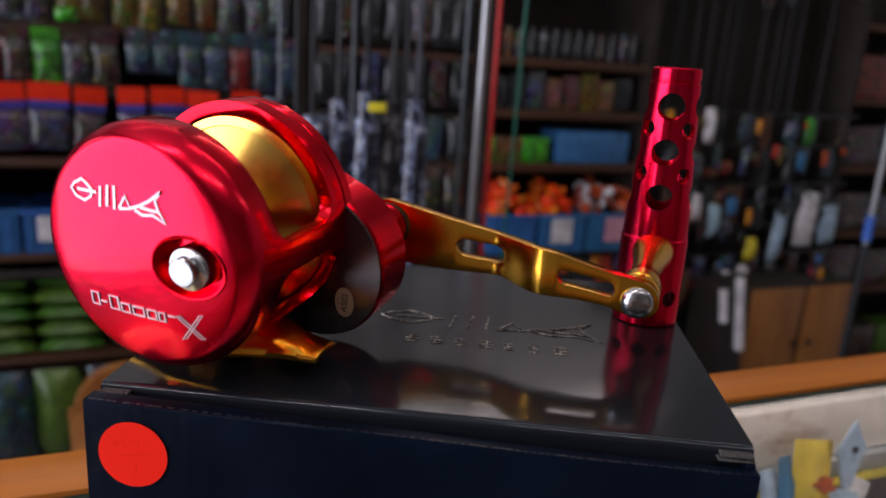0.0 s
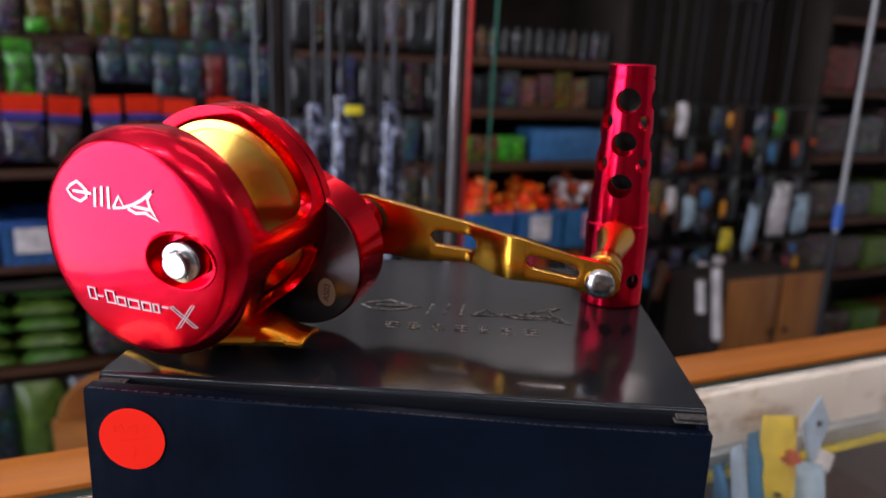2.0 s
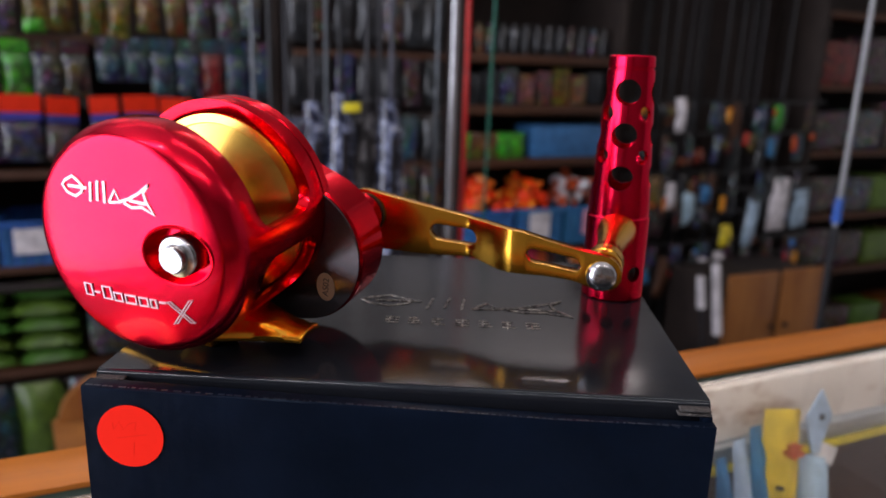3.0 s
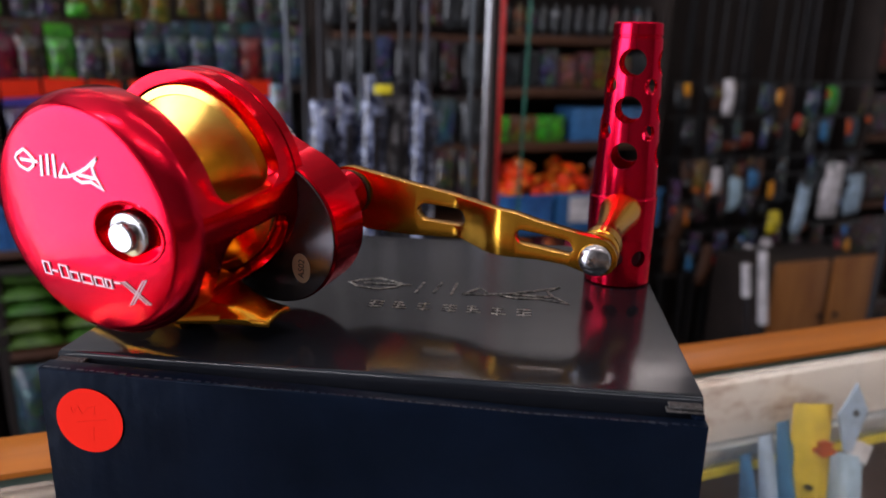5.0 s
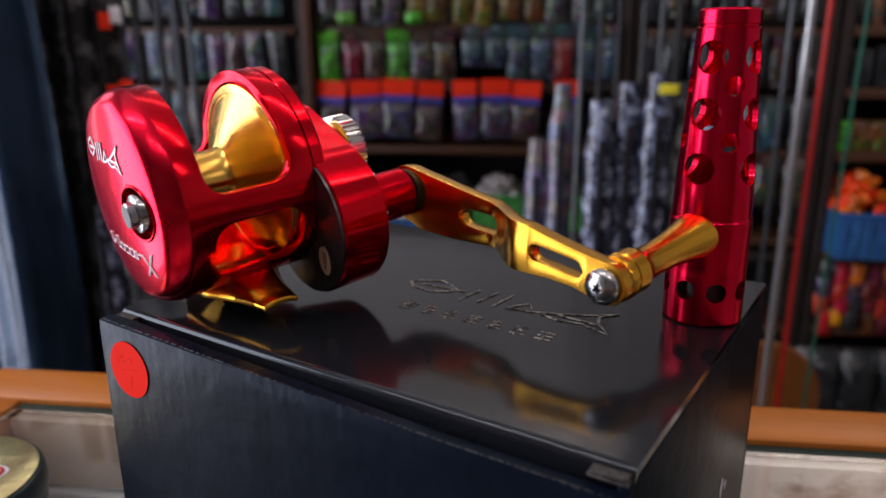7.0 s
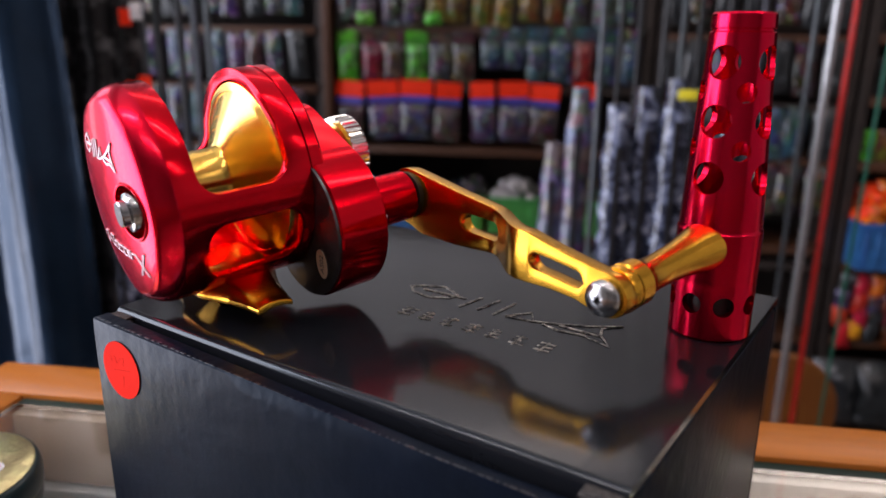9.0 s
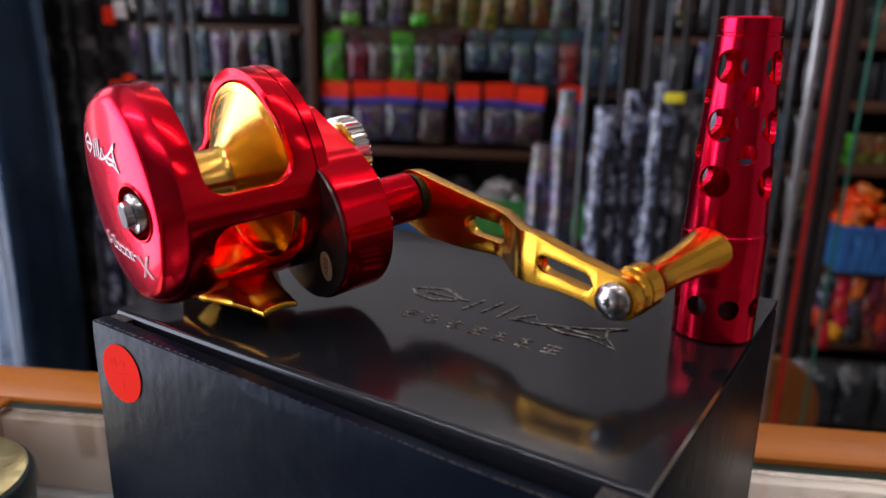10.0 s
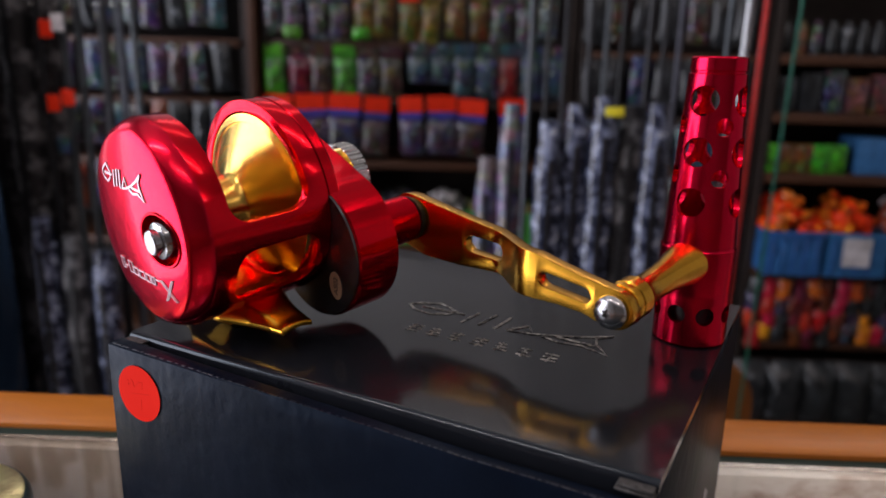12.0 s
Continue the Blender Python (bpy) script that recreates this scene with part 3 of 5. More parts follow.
def round_gap(y0, y1, z0, z1, r, x0, x1, n=10):
    """A block along x with rounded corners in its (y, z) outline."""
    pts = []
    for cy, cz, a0 in ((y1 - r, z1 - r, 0), (y0 + r, z1 - r, 90), (y0 + r, z0 + r, 180), (y1 - r, z0 + r, 270)):
        pts += [(cy + r * math.cos(radians(a0 + 90 * k / n)), cz + r * math.sin(radians(a0 + 90 * k / n))) for k in range(n + 1)]
    bm = bmesh.new()
    a = [bm.verts.new((x0, y, z)) for y, z in pts]
    b = [bm.verts.new((x1, y, z)) for y, z in pts]
    bm.faces.new(a)
    bm.faces.new(b)
    for k in range(len(pts)):
        bm.faces.new((a[k], a[(k + 1) % len(pts)], b[(k + 1) % len(pts)], b[k]))
    return bm


shell = carve(shell, [round_gap(0.0205, 0.0488, 0.0420, 0.1200, 0.0070, -0.08, 0.05),
                      round_gap(0.0207, 0.0512, 0.0145, 0.0330, 0.0066, CX + 0.008, 0.05)])
bmesh.ops.remove_doubles(shell, verts=shell.verts, dist=2e-5)
edge = [e for e in shell.edges if len(e.link_faces) == 2 and e.calc_face_angle(0) > 0.7 and 0.0150 < e.verts[0].co.y < 0.0545 and 0.0150 < e.verts[1].co.y < 0.0545]
bmesh.ops.bevel(shell, geom=edge, offset=0.0007, segments=2, profile=0.5, affect="EDGES", clamp_overlap=True)
part("frame", shell, RED_TURNED, reel, "turned red frame with an open top and a side window", at=BODY)
part("frame_floor", lathe([(0.0001, 0.0142), (0.0300, 0.0142), (0.0300, 0.0160), (0.0001, 0.0160)], CC, n=64), RED, reel, at=BODY)
part("right_rim", lathe([(0.0306, 0.0560), (0.0341, 0.0560), (RB0, 0.0563), (RB0, 0.0598), (0.0336, 0.0607), (0.0306, 0.0607)], CC, n=112, closed=True), RED_TURNED, reel, at=BODY)
part("right_back", lathe([(0.0001, 0.0530), (0.0300, 0.0530), (0.0304, 0.0534), (0.0304, 0.0606), (0.0001, 0.0606)], CC, n=96), RED, reel, at=BODY)
bm = bmesh.new()
for x, y, z in ((-0.0221, 0.0445, 0.0104), (-0.0190, 0.0340, 0.0088), (-0.0120, 0.0270, 0.0090)):
    d = Vector((x - CX, 0, z - CZB)).normalized()
    bmesh.ops.create_cone(bm, cap_ends=True, segments=20, radius1=0.0016, radius2=0.0016, depth=0.0006, matrix=Matrix.Translation((CX + 0.0306 * d.x, y, CZB + 0.0306 * d.z)) @ d.to_track_quat("Z", "Y").to_matrix().to_4x4())
part("screw_hole", bm, BLACK, reel, at=BODY)

# spool
prof = [(0.0001, 0.0165), (0.0290, 0.0165), (0.0296, 0.0172), (0.0294, 0.0188), (0.0260, 0.0196), (0.0150, 0.0212), (0.0116, 0.0228), (0.0106, 0.0246), (0.0104, 0.0370), (0.0106, 0.0385), (0.0114, 0.0398),
        (0.0160, 0.0425), (0.0161, 0.0424), (0.0200, 0.0447), (0.0201, 0.0446), (0.0240, 0.0468), (0.0270, 0.0484), (0.0273, 0.0481), (0.0292, 0.0489), (0.0299, 0.0490), (0.0302, 0.0496), (0.0302, 0.0524), (0.0001, 0.0524)]
part("spool", lathe(prof, CC, n=112), GOLD_SPOOL, reel, "empty turned gold spool", at=BODY)
bm = bmesh.new()
for k in range(6):
    a = 2 * math.pi * (k + 0.2) / 6
    bmesh.ops.create_uvsphere(bm, u_segments=10, v_segments=6, radius=0.0012, matrix=Matrix.Translation((CX + 0.0106 * math.cos(a), 0.0262, CZB + 0.0106 * math.sin(a))))
part("arbor_stud", bm, SILVER, reel, at=BODY)

# gear housing, joined to the back of the rim by a tangent block
GX, GZ, GR = 0.0053, 0.0228, 0.0250
u = Vector((GX - CX, GZ - CZB))
head, lean = math.atan2(u.y, u.x), math.acos((0.0195 - GR) / u.length)
outl = [(CX + 0.0195 * math.cos(a), CZB + 0.0195 * math.sin(a)) for a in (head + lean + (2 * math.pi - 2 * lean) * k / 48 for k in range(49))]
outl += [(GX + (GR - 0.0003) * math.cos(a), GZ + (GR - 0.0003) * math.sin(a)) for a in (head - lean + 2 * lean * k / 40 for k in range(41))]
part("gear_block", prism(outl, 0.0608, 0.0735, 0.0012, 3), RED_TURNED, reel, at=BODY)
part("gear_cover", lathe([(0.0200, 0.0566), (GR - 0.0006, 0.0566), (GR, 0.0572), (GR, 0.0730), (GR - 0.0014, 0.0744), (0.0001, 0.0744), (0.0001, 0.0720), (0.0200, 0.0720)], (GX, 0, GZ), n=112, closed=True), RED_TURNED, reel, at=BODY)
face = part("gear_face", prism(circle(GX, GZ, GR - 0.0007, 80), 0.0556, 0.0565, 0.0003, 1), GUN, reel, "dark gunmetal face of the gear housing", at=BODY)
LX, LZ = 0.0170, 0.0117
bm = prism([(LX + 0.0033 * math.cos(a * math.pi / 20), LZ + 0.0050 * math.sin(a * math.pi / 20)) for a in range(40)], 0.0553, 0.0555)
lab = part("code_sticker", bm, CREAM, reel, "small oval cream sticker lettered AS02", at=BODY)
txt = bpy.data.curves.new("code", "FONT")
txt.body, txt.size, txt.align_x, txt.align_y, txt.extrude = "AS02", 0.0031, "CENTER", "CENTER", 0.00005
tob = new("code", txt)
tme = bpy.data.meshes.new_from_object(tob.evaluated_get(bpy.context.evaluated_depsgraph_get()))
bpy.data.objects.remove(tob)
bm = bmesh.new()
bm.from_mesh(tme)
bpy.data.meshes.remove(tme)
tm = Matrix.Translation((LX + 0.0002, 0.05525, LZ)) @ Euler((radians(90), radians(-82), 0)).to_matrix().to_4x4()
bmesh.ops.transform(bm, matrix=tm, verts=bm.verts)
part("code", bm, BLACK, lab, "printed code", smooth=0)
bm = bmesh.new()
for a in (40, 5, -40, -75):
    bmesh.ops.create_cone(bm, cap_ends=True, segments=16, radius1=0.0012, radius2=0.0009, depth=0.0012, matrix=Matrix.Translation((GX + 0.0215 * math.cos(radians(a)), 0.0747, GZ + 0.0215 * math.sin(radians(a)))) @ pose(0, 0, 0, 90))
part("cover_screw", bm, SILVER, reel, at=BODY)
# preset knob on the spool's axis
part("preset_neck", lathe([(0.0108, 0.0730), (0.0108, 0.0835), (0.0104, 0.0842), (0.0001, 0.0842)], CC, n=40), GOLD, reel, "gold neck of the preset knob", at=BODY)
outl = []
for k in range(36):
    for q, r in ((0, 0.0130), (0.35, 0.0130), (0.5, 0.0122), (0.85, 0.0122)):
        a = 2 * math.pi * (k + q) / 36
        outl.append((CX + r * math.cos(a), CZB + r * math.sin(a)))
part("preset_knob", prism(outl, 0.0842, 0.0906, 0.0004, 1), SILVER, reel, "knurled steel preset knob", at=BODY)

# handle
HX, HZ = 0.0215, 0.0352
stub = lathe([(0.0001, 0.0735), (0.0098, 0.0735), (0.0098, 0.0750), (0.0088, 0.0757), (0.0086, 0.0925), (0.0078, 0.0932), (0.0001, 0.0932)], (0.0126, 0, 0.0255), n=40)
bmesh.ops.transform(stub, matrix=BODY, verts=stub.verts)
crank = part("crank", stub, RED, reel, "handle with a gold arm and a red drilled grip")
part("washer", lathe([(0.0001, 0.0877), (0.0082, 0.0877), (0.0082, 0.0896), (0.0001, 0.0896)], (HX, 0, HZ), n=40), BLACK, crank)


def lerp(table, x):
    for (a, *p), (b, *q) in zip(table, table[1:]):
        if x <= b:
            u = max(0.0, (x - a) / (b - a))
            return [i + (j - i) * u for i, j in zip(p, q)]
    return table[-1][1:]


ARM = [(0.0125, 0.0355, 0.0090), (0.022, 0.0347, 0.0098), (0.0285, 0.0328, 0.0104), (0.045, 0.0309, 0.0091), (0.064, 0.0296, 0.0071), (0.074, 0.0287, 0.0077), (0.083, 0.0281, 0.0074),
       (0.092, 0.0270, 0.0062), (0.101, 0.0257, 0.0056), (0.108, 0.0240, 0.0060), (0.1172, 0.0230, 0.0060)]


def arm_front(x):
    u = min(1.0, max(0.0, (x - 0.0600) / 0.0205))
    u = u * u * (3 - 2 * u)
    return 0.0897 - 0.0103 * u


stations = sorted({round(0.0125 + 0.1047 * k / 84, 5) for k in range(85)} | {0.0472, 0.0652, 0.0845, 0.1035})
bm = bmesh.new()
rows = []
for x in stations:
    cz, h = lerp(ARM, x)
    if x < 0.0205:
        h *= math.sqrt(max(0.02, 1 - ((0.0205 - x) / 0.0082) ** 2))
    if x > 0.1110:
        h *= math.sqrt(max(0.02, 1 - ((x - 0.1110) / 0.0064) ** 2))
    hole = 0.0
    for a, b, r in ((0.0472, 0.0652, 0.0030), (0.0845, 0.1035, 0.0024)):
        if a < x < b:
            d = min(x - a, b - x)
            hole = r if d >= r else math.sqrt(r * r - (r - d) ** 2)
    y = arm_front(x)
    thick = 0.0052
    rows.append([[bm.verts.new((x, yy, z)) for z in (cz - h, cz - hole, cz + hole, cz + h)] for yy in (y, y + thick)] + [hole])
for a, b in zip(rows, rows[1:]):
    for s in (0, 1):
        for j in (0, 2):
            bm.faces.new((a[s][j], a[s][j + 1], b[s][j + 1], b[s][j]))
    for j in (0, 3):
        bm.faces.new((a[0][j], a[1][j], b[1][j], b[0][j]))
    if a[2] or b[2]:
        for j in (1, 2):
            bm.faces.new((a[0][j], a[1][j], b[1][j], b[0][j]))
for r in (rows[0], rows[-1]):
    for j in (0, 2):
        bm.faces.new((r[0][j], r[1][j], r[1][j + 1], r[0][j + 1]))
bmesh.ops.remove_doubles(bm, verts=bm.verts, dist=1e-6)
bmesh.ops.recalc_face_normals(bm, faces=bm.faces)
edge = [e for e in bm.edges if len(e.link_faces) == 2 and e.calc_face_angle(0) > 1.0]
bmesh.ops.bevel(bm, geom=edge, offset=0.0007, segments=2, profile=0.6, affect="EDGES", clamp_overlap=True)
part("arm", bm, GOLD, crank, "gold arm with two long slots and an offset")
SX, SZ = 0.1105, 0.0230
sc = lathe([(0.0001, 0.0796), (0.0051, 0.0796), (0.0053, 0.0786), (0.0049, 0.0774), (0.0037, 0.0765), (0.0020, 0.0761), (0.0001, 0.0760)], (SX, 0, SZ), n=40)
star = [(SX + (0.0019 if k % 2 else 0.0010) * math.cos(math.pi * k / 6), SZ + (0.0019 if k % 2 else 0.0010) * math.sin(math.pi * k / 6)) for k in range(12)]
part("screw", carve(sc, [prism(star, 0.0740, 0.0777)]), STEEL, crank, "domed polished steel screw")
# gold post from the arm to the grip
KX, KY = 0.1140, 0.1350
p0, p1 = Vector((SX, 0.0846, SZ + 0.0005)), Vector((KX, KY - 0.0090, 0.0290))
bm = lathe([(0.0001, 0.0), (0.0066, 0.0), (0.0068, 0.0008), (0.0068, 0.0022), (0.0062, 0.0028), (0.0062, 0.0036), (0.0066, 0.0040), (0.0066, 0.0085), (0.0060, 0.0092), (0.0051, 0.0120), (0.0049, 0.0180),
            (0.0052, 0.0250), (0.0060, 0.0320), (0.0070, 0.0375), (0.0076, 0.0415), (0.0001, 0.0415)], n=48)
d = p1 - p0
bmesh.ops.transform(bm, verts=bm.verts, matrix=Matrix.Translation(p0) @ (d.to_track_quat("Y", "Z").to_matrix().to_4x4()))
part("post", bm, GOLD, crank, "flared gold post")
# drilled red grip, a hollow tapering tube
prof = [(0.0100, 0.0), (0.0116, 0.0), (0.0123, 0.0008), (0.0124, 0.0170), (0.0123, 0.0180), (0.0124, 0.0190), (0.0125, 0.0335), (0.0121, 0.0340), (0.0120, 0.0346), (0.0121, 0.0352), (0.0112, 0.0520), (0.0103, 0.0690),
        (0.0091, 0.0905), (0.0087, 0.0908), (0.0087, 0.0914), (0.0090, 0.0917), (0.0088, 0.0954), (0.0083, 0.0960), (0.0066, 0.0960), (0.0066, 0.0900), (0.0080, 0.0880), (0.0100, 0.0400)]
grip = lathe(prof, (KX, KY, 0), "Z", n=72, closed=True)
cuts = []
for az in (-93, -3):
    for z in (0.0823, 0.0660, 0.0497):
        c, s = math.cos(radians(az)), math.sin(radians(az))
        cuts.append(rod_between((KX - 0.02 * c, KY - 0.02 * s, z), (KX + 0.02 * c, KY + 0.02 * s, z), 0.0048, 0.0048, 32))
for az in (-48, 42):
    for z in (0.0742, 0.0579):
        c, s = math.cos(radians(az)), math.sin(radians(az))
        cuts.append(rod_between((KX - 0.02 * c, KY - 0.02 * s, z), (KX + 0.02 * c, KY + 0.02 * s, z), 0.0029, 0.0029, 24))
for az in (-3, 42, 87, 132):
    c, s = math.cos(radians(az)), math.sin(radians(az))
    cuts.append(rod_between((KX - 0.02 * c, KY - 0.02 * s, 0.0115), (KX + 0.02 * c, KY + 0.02 * s, 0.0115), 0.0031, 0.0031, 20))
part("grip", carve(grip, cuts), RED_GRIP, crank, "red hollow grip drilled with round holes", smooth=35)
part("grip_core", lathe([(0.0001, 0.002), (0.0092, 0.002), (0.0092, 0.0375), (0.0001, 0.0375)], (KX, KY, 0), "Z", n=40), BLACK, crank)

# gold foot under the frame: a tapered saddle whose ends lift off the lid
bm = bmesh.new()
rows = []
FY = 0.0357
for i in range(49):
    x = CX - 0.0376 + 0.0752 * i / 48
    s = abs(x - CX)
    u = min(1.0, max(0.0, (s - 0.010) / 0.0276))
    w = 0.0137 - 0.0080 * u - 0.0012 * math.sin(math.pi * u)
    rise = max(0.0, 1 - u / 0.86)
    row = []
    for j in range(17):
        v = 2 * j / 16 - 1
        y = FY + w * v
        core = min(1.0, max(0.0, (0.72 - abs(v)) / 0.3))
        rest = min(1.0, max(0.0, (0.0110 - s) / 0.006)) * core
        low = 0.0036 + 0.0012 * (1 - v * v) * u
        low += rest * (-0.1072 * y - low)
        top = 0.0036 + 0.0020 + 0.0012 * (1 - v * v) * u + 0.0075 * rise ** 1.1 * min(1.0, max(0.0, (0.95 - abs(v)) / 0.22))
        row.append((bm.verts.new((x, y, low)), bm.verts.new((x, y, top))))
    rows.append(row)
for a, b in zip(rows, rows[1:]):
    for j in range(16):
        for s in (0, 1):
            bm.faces.new((a[j][s], a[j + 1][s], b[j + 1][s], b[j][s]))
    for j in (0, 16):
        bm.faces.new((a[j][0], a[j][1], b[j][1], b[j][0]))
for r in (rows[0], rows[-1]):
    for j in range(16):
        bm.faces.new((r[j][0], r[j][1], r[j + 1][1], r[j + 1][0]))
bmesh.ops.recalc_face_normals(bm, faces=bm.faces)
edge = [e for e in bm.edges if len(e.link_faces) == 2 and e.calc_face_angle(0) > 1.2]
bmesh.ops.bevel(bm, geom=edge, offset=0.0005, segments=2, profile=0.5, affect="EDGES")
part("foot", bm, GOLD, reel, "gold reel foot", at=BODY)


# ---- shelving along the back wall ----
SY = 1.89


def shelf_unit(x0, x1, boards, top, label, thick=0.02, depth=0.3, rails=()):
    u = thing("shelf_unit", pose(0, 0, 0), label, "shelf", "wall shelving")
    for x in (x0, x1 - 0.025):
        part("upright", B(x, x + 0.025, SY + 0.01, SY + depth, 0, top, 0.002), DARKWOOD, u)
    part("back_panel", B(x0 + 0.026, x1 - 0.026, SY + depth - 0.012, SY + depth, 0.02, top), DARKWOOD, u)
    for z in rails:
        part("hook_rail", B(x0 + 0.0255, x1 - 0.0255, SY - 0.003, SY + 0.012, z - 0.02, z, 0.002), DARKWOOD, u, "dark hook rail")
    for z in boards:
        part("board", B(x0 + 0.0255, x1 - 0.0255, SY, SY + depth - 0.0125, z - thick, z, 0.002), SHELF, u)
    return u


shelf_unit(-1.45, -0.47, (0.1, 0.38, 0.64, 0.86, 1.02, 1.17, 1.33, 1.5), 1.52, "brown wooden shelving filled with small lure packs", rails=(1.3, 0.6))
shelf_unit(-0.44, 0.36, (0.1, 0.38, 0.642, 0.868, 1.172, 1.5), 1.52, "brown wooden shelving hung with rows of lure packs", rails=(1.31, 1.03, 0.6, 0.345))
shelf_unit(0.37, 0.84, (0.1, 0.4, 0.642, 0.868, 1.16, 1.5), 1.52, "brown wooden shelving filled with dark packs", rails=(1.31, 1.0, 0.6))
shelf_unit(0.85, 1.42, (0.1, 0.405, 0.61, 0.865, 1.02, 1.165, 1.5), 1.52, "brown wooden shelving with baskets and cartons", 0.024, rails=(0.585, 0.545, 0.5, 0.46, 0.345))
shelf_unit(2.25, 3.3, (0.1, 0.4, 0.62, 0.86, 1.1, 1.35), 1.75, "brown wooden shelving with greenish cartons")
solid("side_board", B(-0.468, -0.445, SY - 0.03, SY + 0.01, 0.9, 1.52, 0.002), SHELF, pose(0, 0, 0), "upright brown plywood board between the shelves", "board")


def pouch(w, h, t, bm=None, z0=0.0, y0=0.0, seed=0):
    """A filled bag that hangs down from z0: flat at its edges, full in the middle."""
    bm = bm or bmesh.new()
    rng = random.Random(seed)
    n, k = 6, 7
    g = {}
    for s in (0, 1):
        for i in range(n + 1):
            for j in range(k + 1):
                u, v = i / n, j / k
                full = (math.sin(math.pi * u) ** 0.6) * (math.sin(math.pi * min(1, v * 0.92 + 0.04)) ** 0.7)
                y = (-1 if s == 0 else 0.35) * t * (0.06 + full * (0.8 + 0.4 * rng.random()))
                edge = i in (0, n) or j in (0, k)
                if edge and s:
                    g[s, i, j] = g[0, i, j]
                else:
                    g[s, i, j] = bm.verts.new(((u - 0.5) * w, y0 + (0 if edge else y), z0 - v * h))
    for s in (0, 1):
        for i in range(n):
            for j in range(k):
                bm.faces.new((g[s, i, j], g[s, i + 1, j], g[s, i + 1, j + 1], g[s, i, j + 1]))
    return bm


def hanging_pack(name, w, h, header, band, mh, mb, mc, label, category, group, seed=1):
    """A pouch under a folded header card; its origin is the top middle."""
    t = thing(name, pose(0, 0, 0), label, category, group)
    part("header", B(-w / 2, w / 2, -0.004, 0.004, -header, 0, 0.001, seg=1), mh, t)
    if band:
        part("band", B(-w / 2 + 0.001, w / 2 - 0.001, -0.0065, 0.0035, -header - band, -header - 0.0005, 0.001, seg=1), mb, t)
    part("pouch", pouch(w * 0.98, h - header - band, 0.016, z0=-header - band - 0.0005, seed=seed), mc, t)
    return t


def row_of(proto, places):
    """Sets the thing at the first place and copies of it at the others."""
    rng = random.Random(len(places) * 7 + int(abs(places[0][0]) * 100))
    for k, (x, y, z) in enumerate(places):
        m = pose(x, y, z, rng.uniform(-3, 3), rng.uniform(-3, 3), rng.uniform(-9, 9))
        if k == 0:
            proto.matrix_basis = m
        else:
            copy_thing(proto, m)


def spread(x0, x1, n, y, z, jitter=0.004, seed=3):
    rng = random.Random(seed)
    return [(x0 + (x1 - x0) * (k + 0.5) / n + rng.uniform(-jitter, jitter), y + rng.uniform(-0.012, 0.004), z + rng.uniform(-jitter, jitter)) for k in range(n)]


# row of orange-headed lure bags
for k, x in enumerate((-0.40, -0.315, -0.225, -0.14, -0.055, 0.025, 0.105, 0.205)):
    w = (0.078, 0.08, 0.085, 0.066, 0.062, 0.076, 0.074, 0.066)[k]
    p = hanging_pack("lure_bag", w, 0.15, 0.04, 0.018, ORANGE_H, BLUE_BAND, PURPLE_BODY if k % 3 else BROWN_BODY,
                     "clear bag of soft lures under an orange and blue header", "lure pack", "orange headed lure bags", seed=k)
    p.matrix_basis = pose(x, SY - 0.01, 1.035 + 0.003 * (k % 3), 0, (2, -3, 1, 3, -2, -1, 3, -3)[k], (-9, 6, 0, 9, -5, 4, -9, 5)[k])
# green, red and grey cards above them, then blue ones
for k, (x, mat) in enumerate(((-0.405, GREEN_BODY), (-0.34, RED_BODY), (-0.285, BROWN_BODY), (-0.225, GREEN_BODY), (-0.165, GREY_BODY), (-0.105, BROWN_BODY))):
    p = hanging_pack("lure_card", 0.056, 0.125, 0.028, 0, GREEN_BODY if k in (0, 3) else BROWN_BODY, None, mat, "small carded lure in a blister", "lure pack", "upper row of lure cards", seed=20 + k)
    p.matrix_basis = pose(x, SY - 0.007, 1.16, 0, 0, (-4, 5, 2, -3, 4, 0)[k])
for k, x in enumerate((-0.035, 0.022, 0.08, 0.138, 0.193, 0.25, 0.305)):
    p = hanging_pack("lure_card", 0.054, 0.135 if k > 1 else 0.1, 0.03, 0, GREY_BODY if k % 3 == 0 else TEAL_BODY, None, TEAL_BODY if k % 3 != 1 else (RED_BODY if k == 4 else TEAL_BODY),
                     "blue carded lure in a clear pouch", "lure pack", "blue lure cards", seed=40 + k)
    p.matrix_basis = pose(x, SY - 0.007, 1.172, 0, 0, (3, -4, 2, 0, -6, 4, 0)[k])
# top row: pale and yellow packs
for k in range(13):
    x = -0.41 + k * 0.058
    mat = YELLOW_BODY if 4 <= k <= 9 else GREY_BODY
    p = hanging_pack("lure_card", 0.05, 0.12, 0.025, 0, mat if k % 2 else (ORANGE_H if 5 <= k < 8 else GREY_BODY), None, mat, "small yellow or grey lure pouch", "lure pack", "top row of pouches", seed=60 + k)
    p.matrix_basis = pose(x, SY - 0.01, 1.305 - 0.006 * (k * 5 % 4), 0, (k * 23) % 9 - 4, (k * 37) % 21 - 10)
    if k in (1, 4):
        solid("green_tag", pouch(0.045, 0.03, 0.012, seed=k), GREEN_BODY, pose(x, SY - 0.03, 1.205), "bright green lure card on a hook", "lure pack", "top row of pouches")
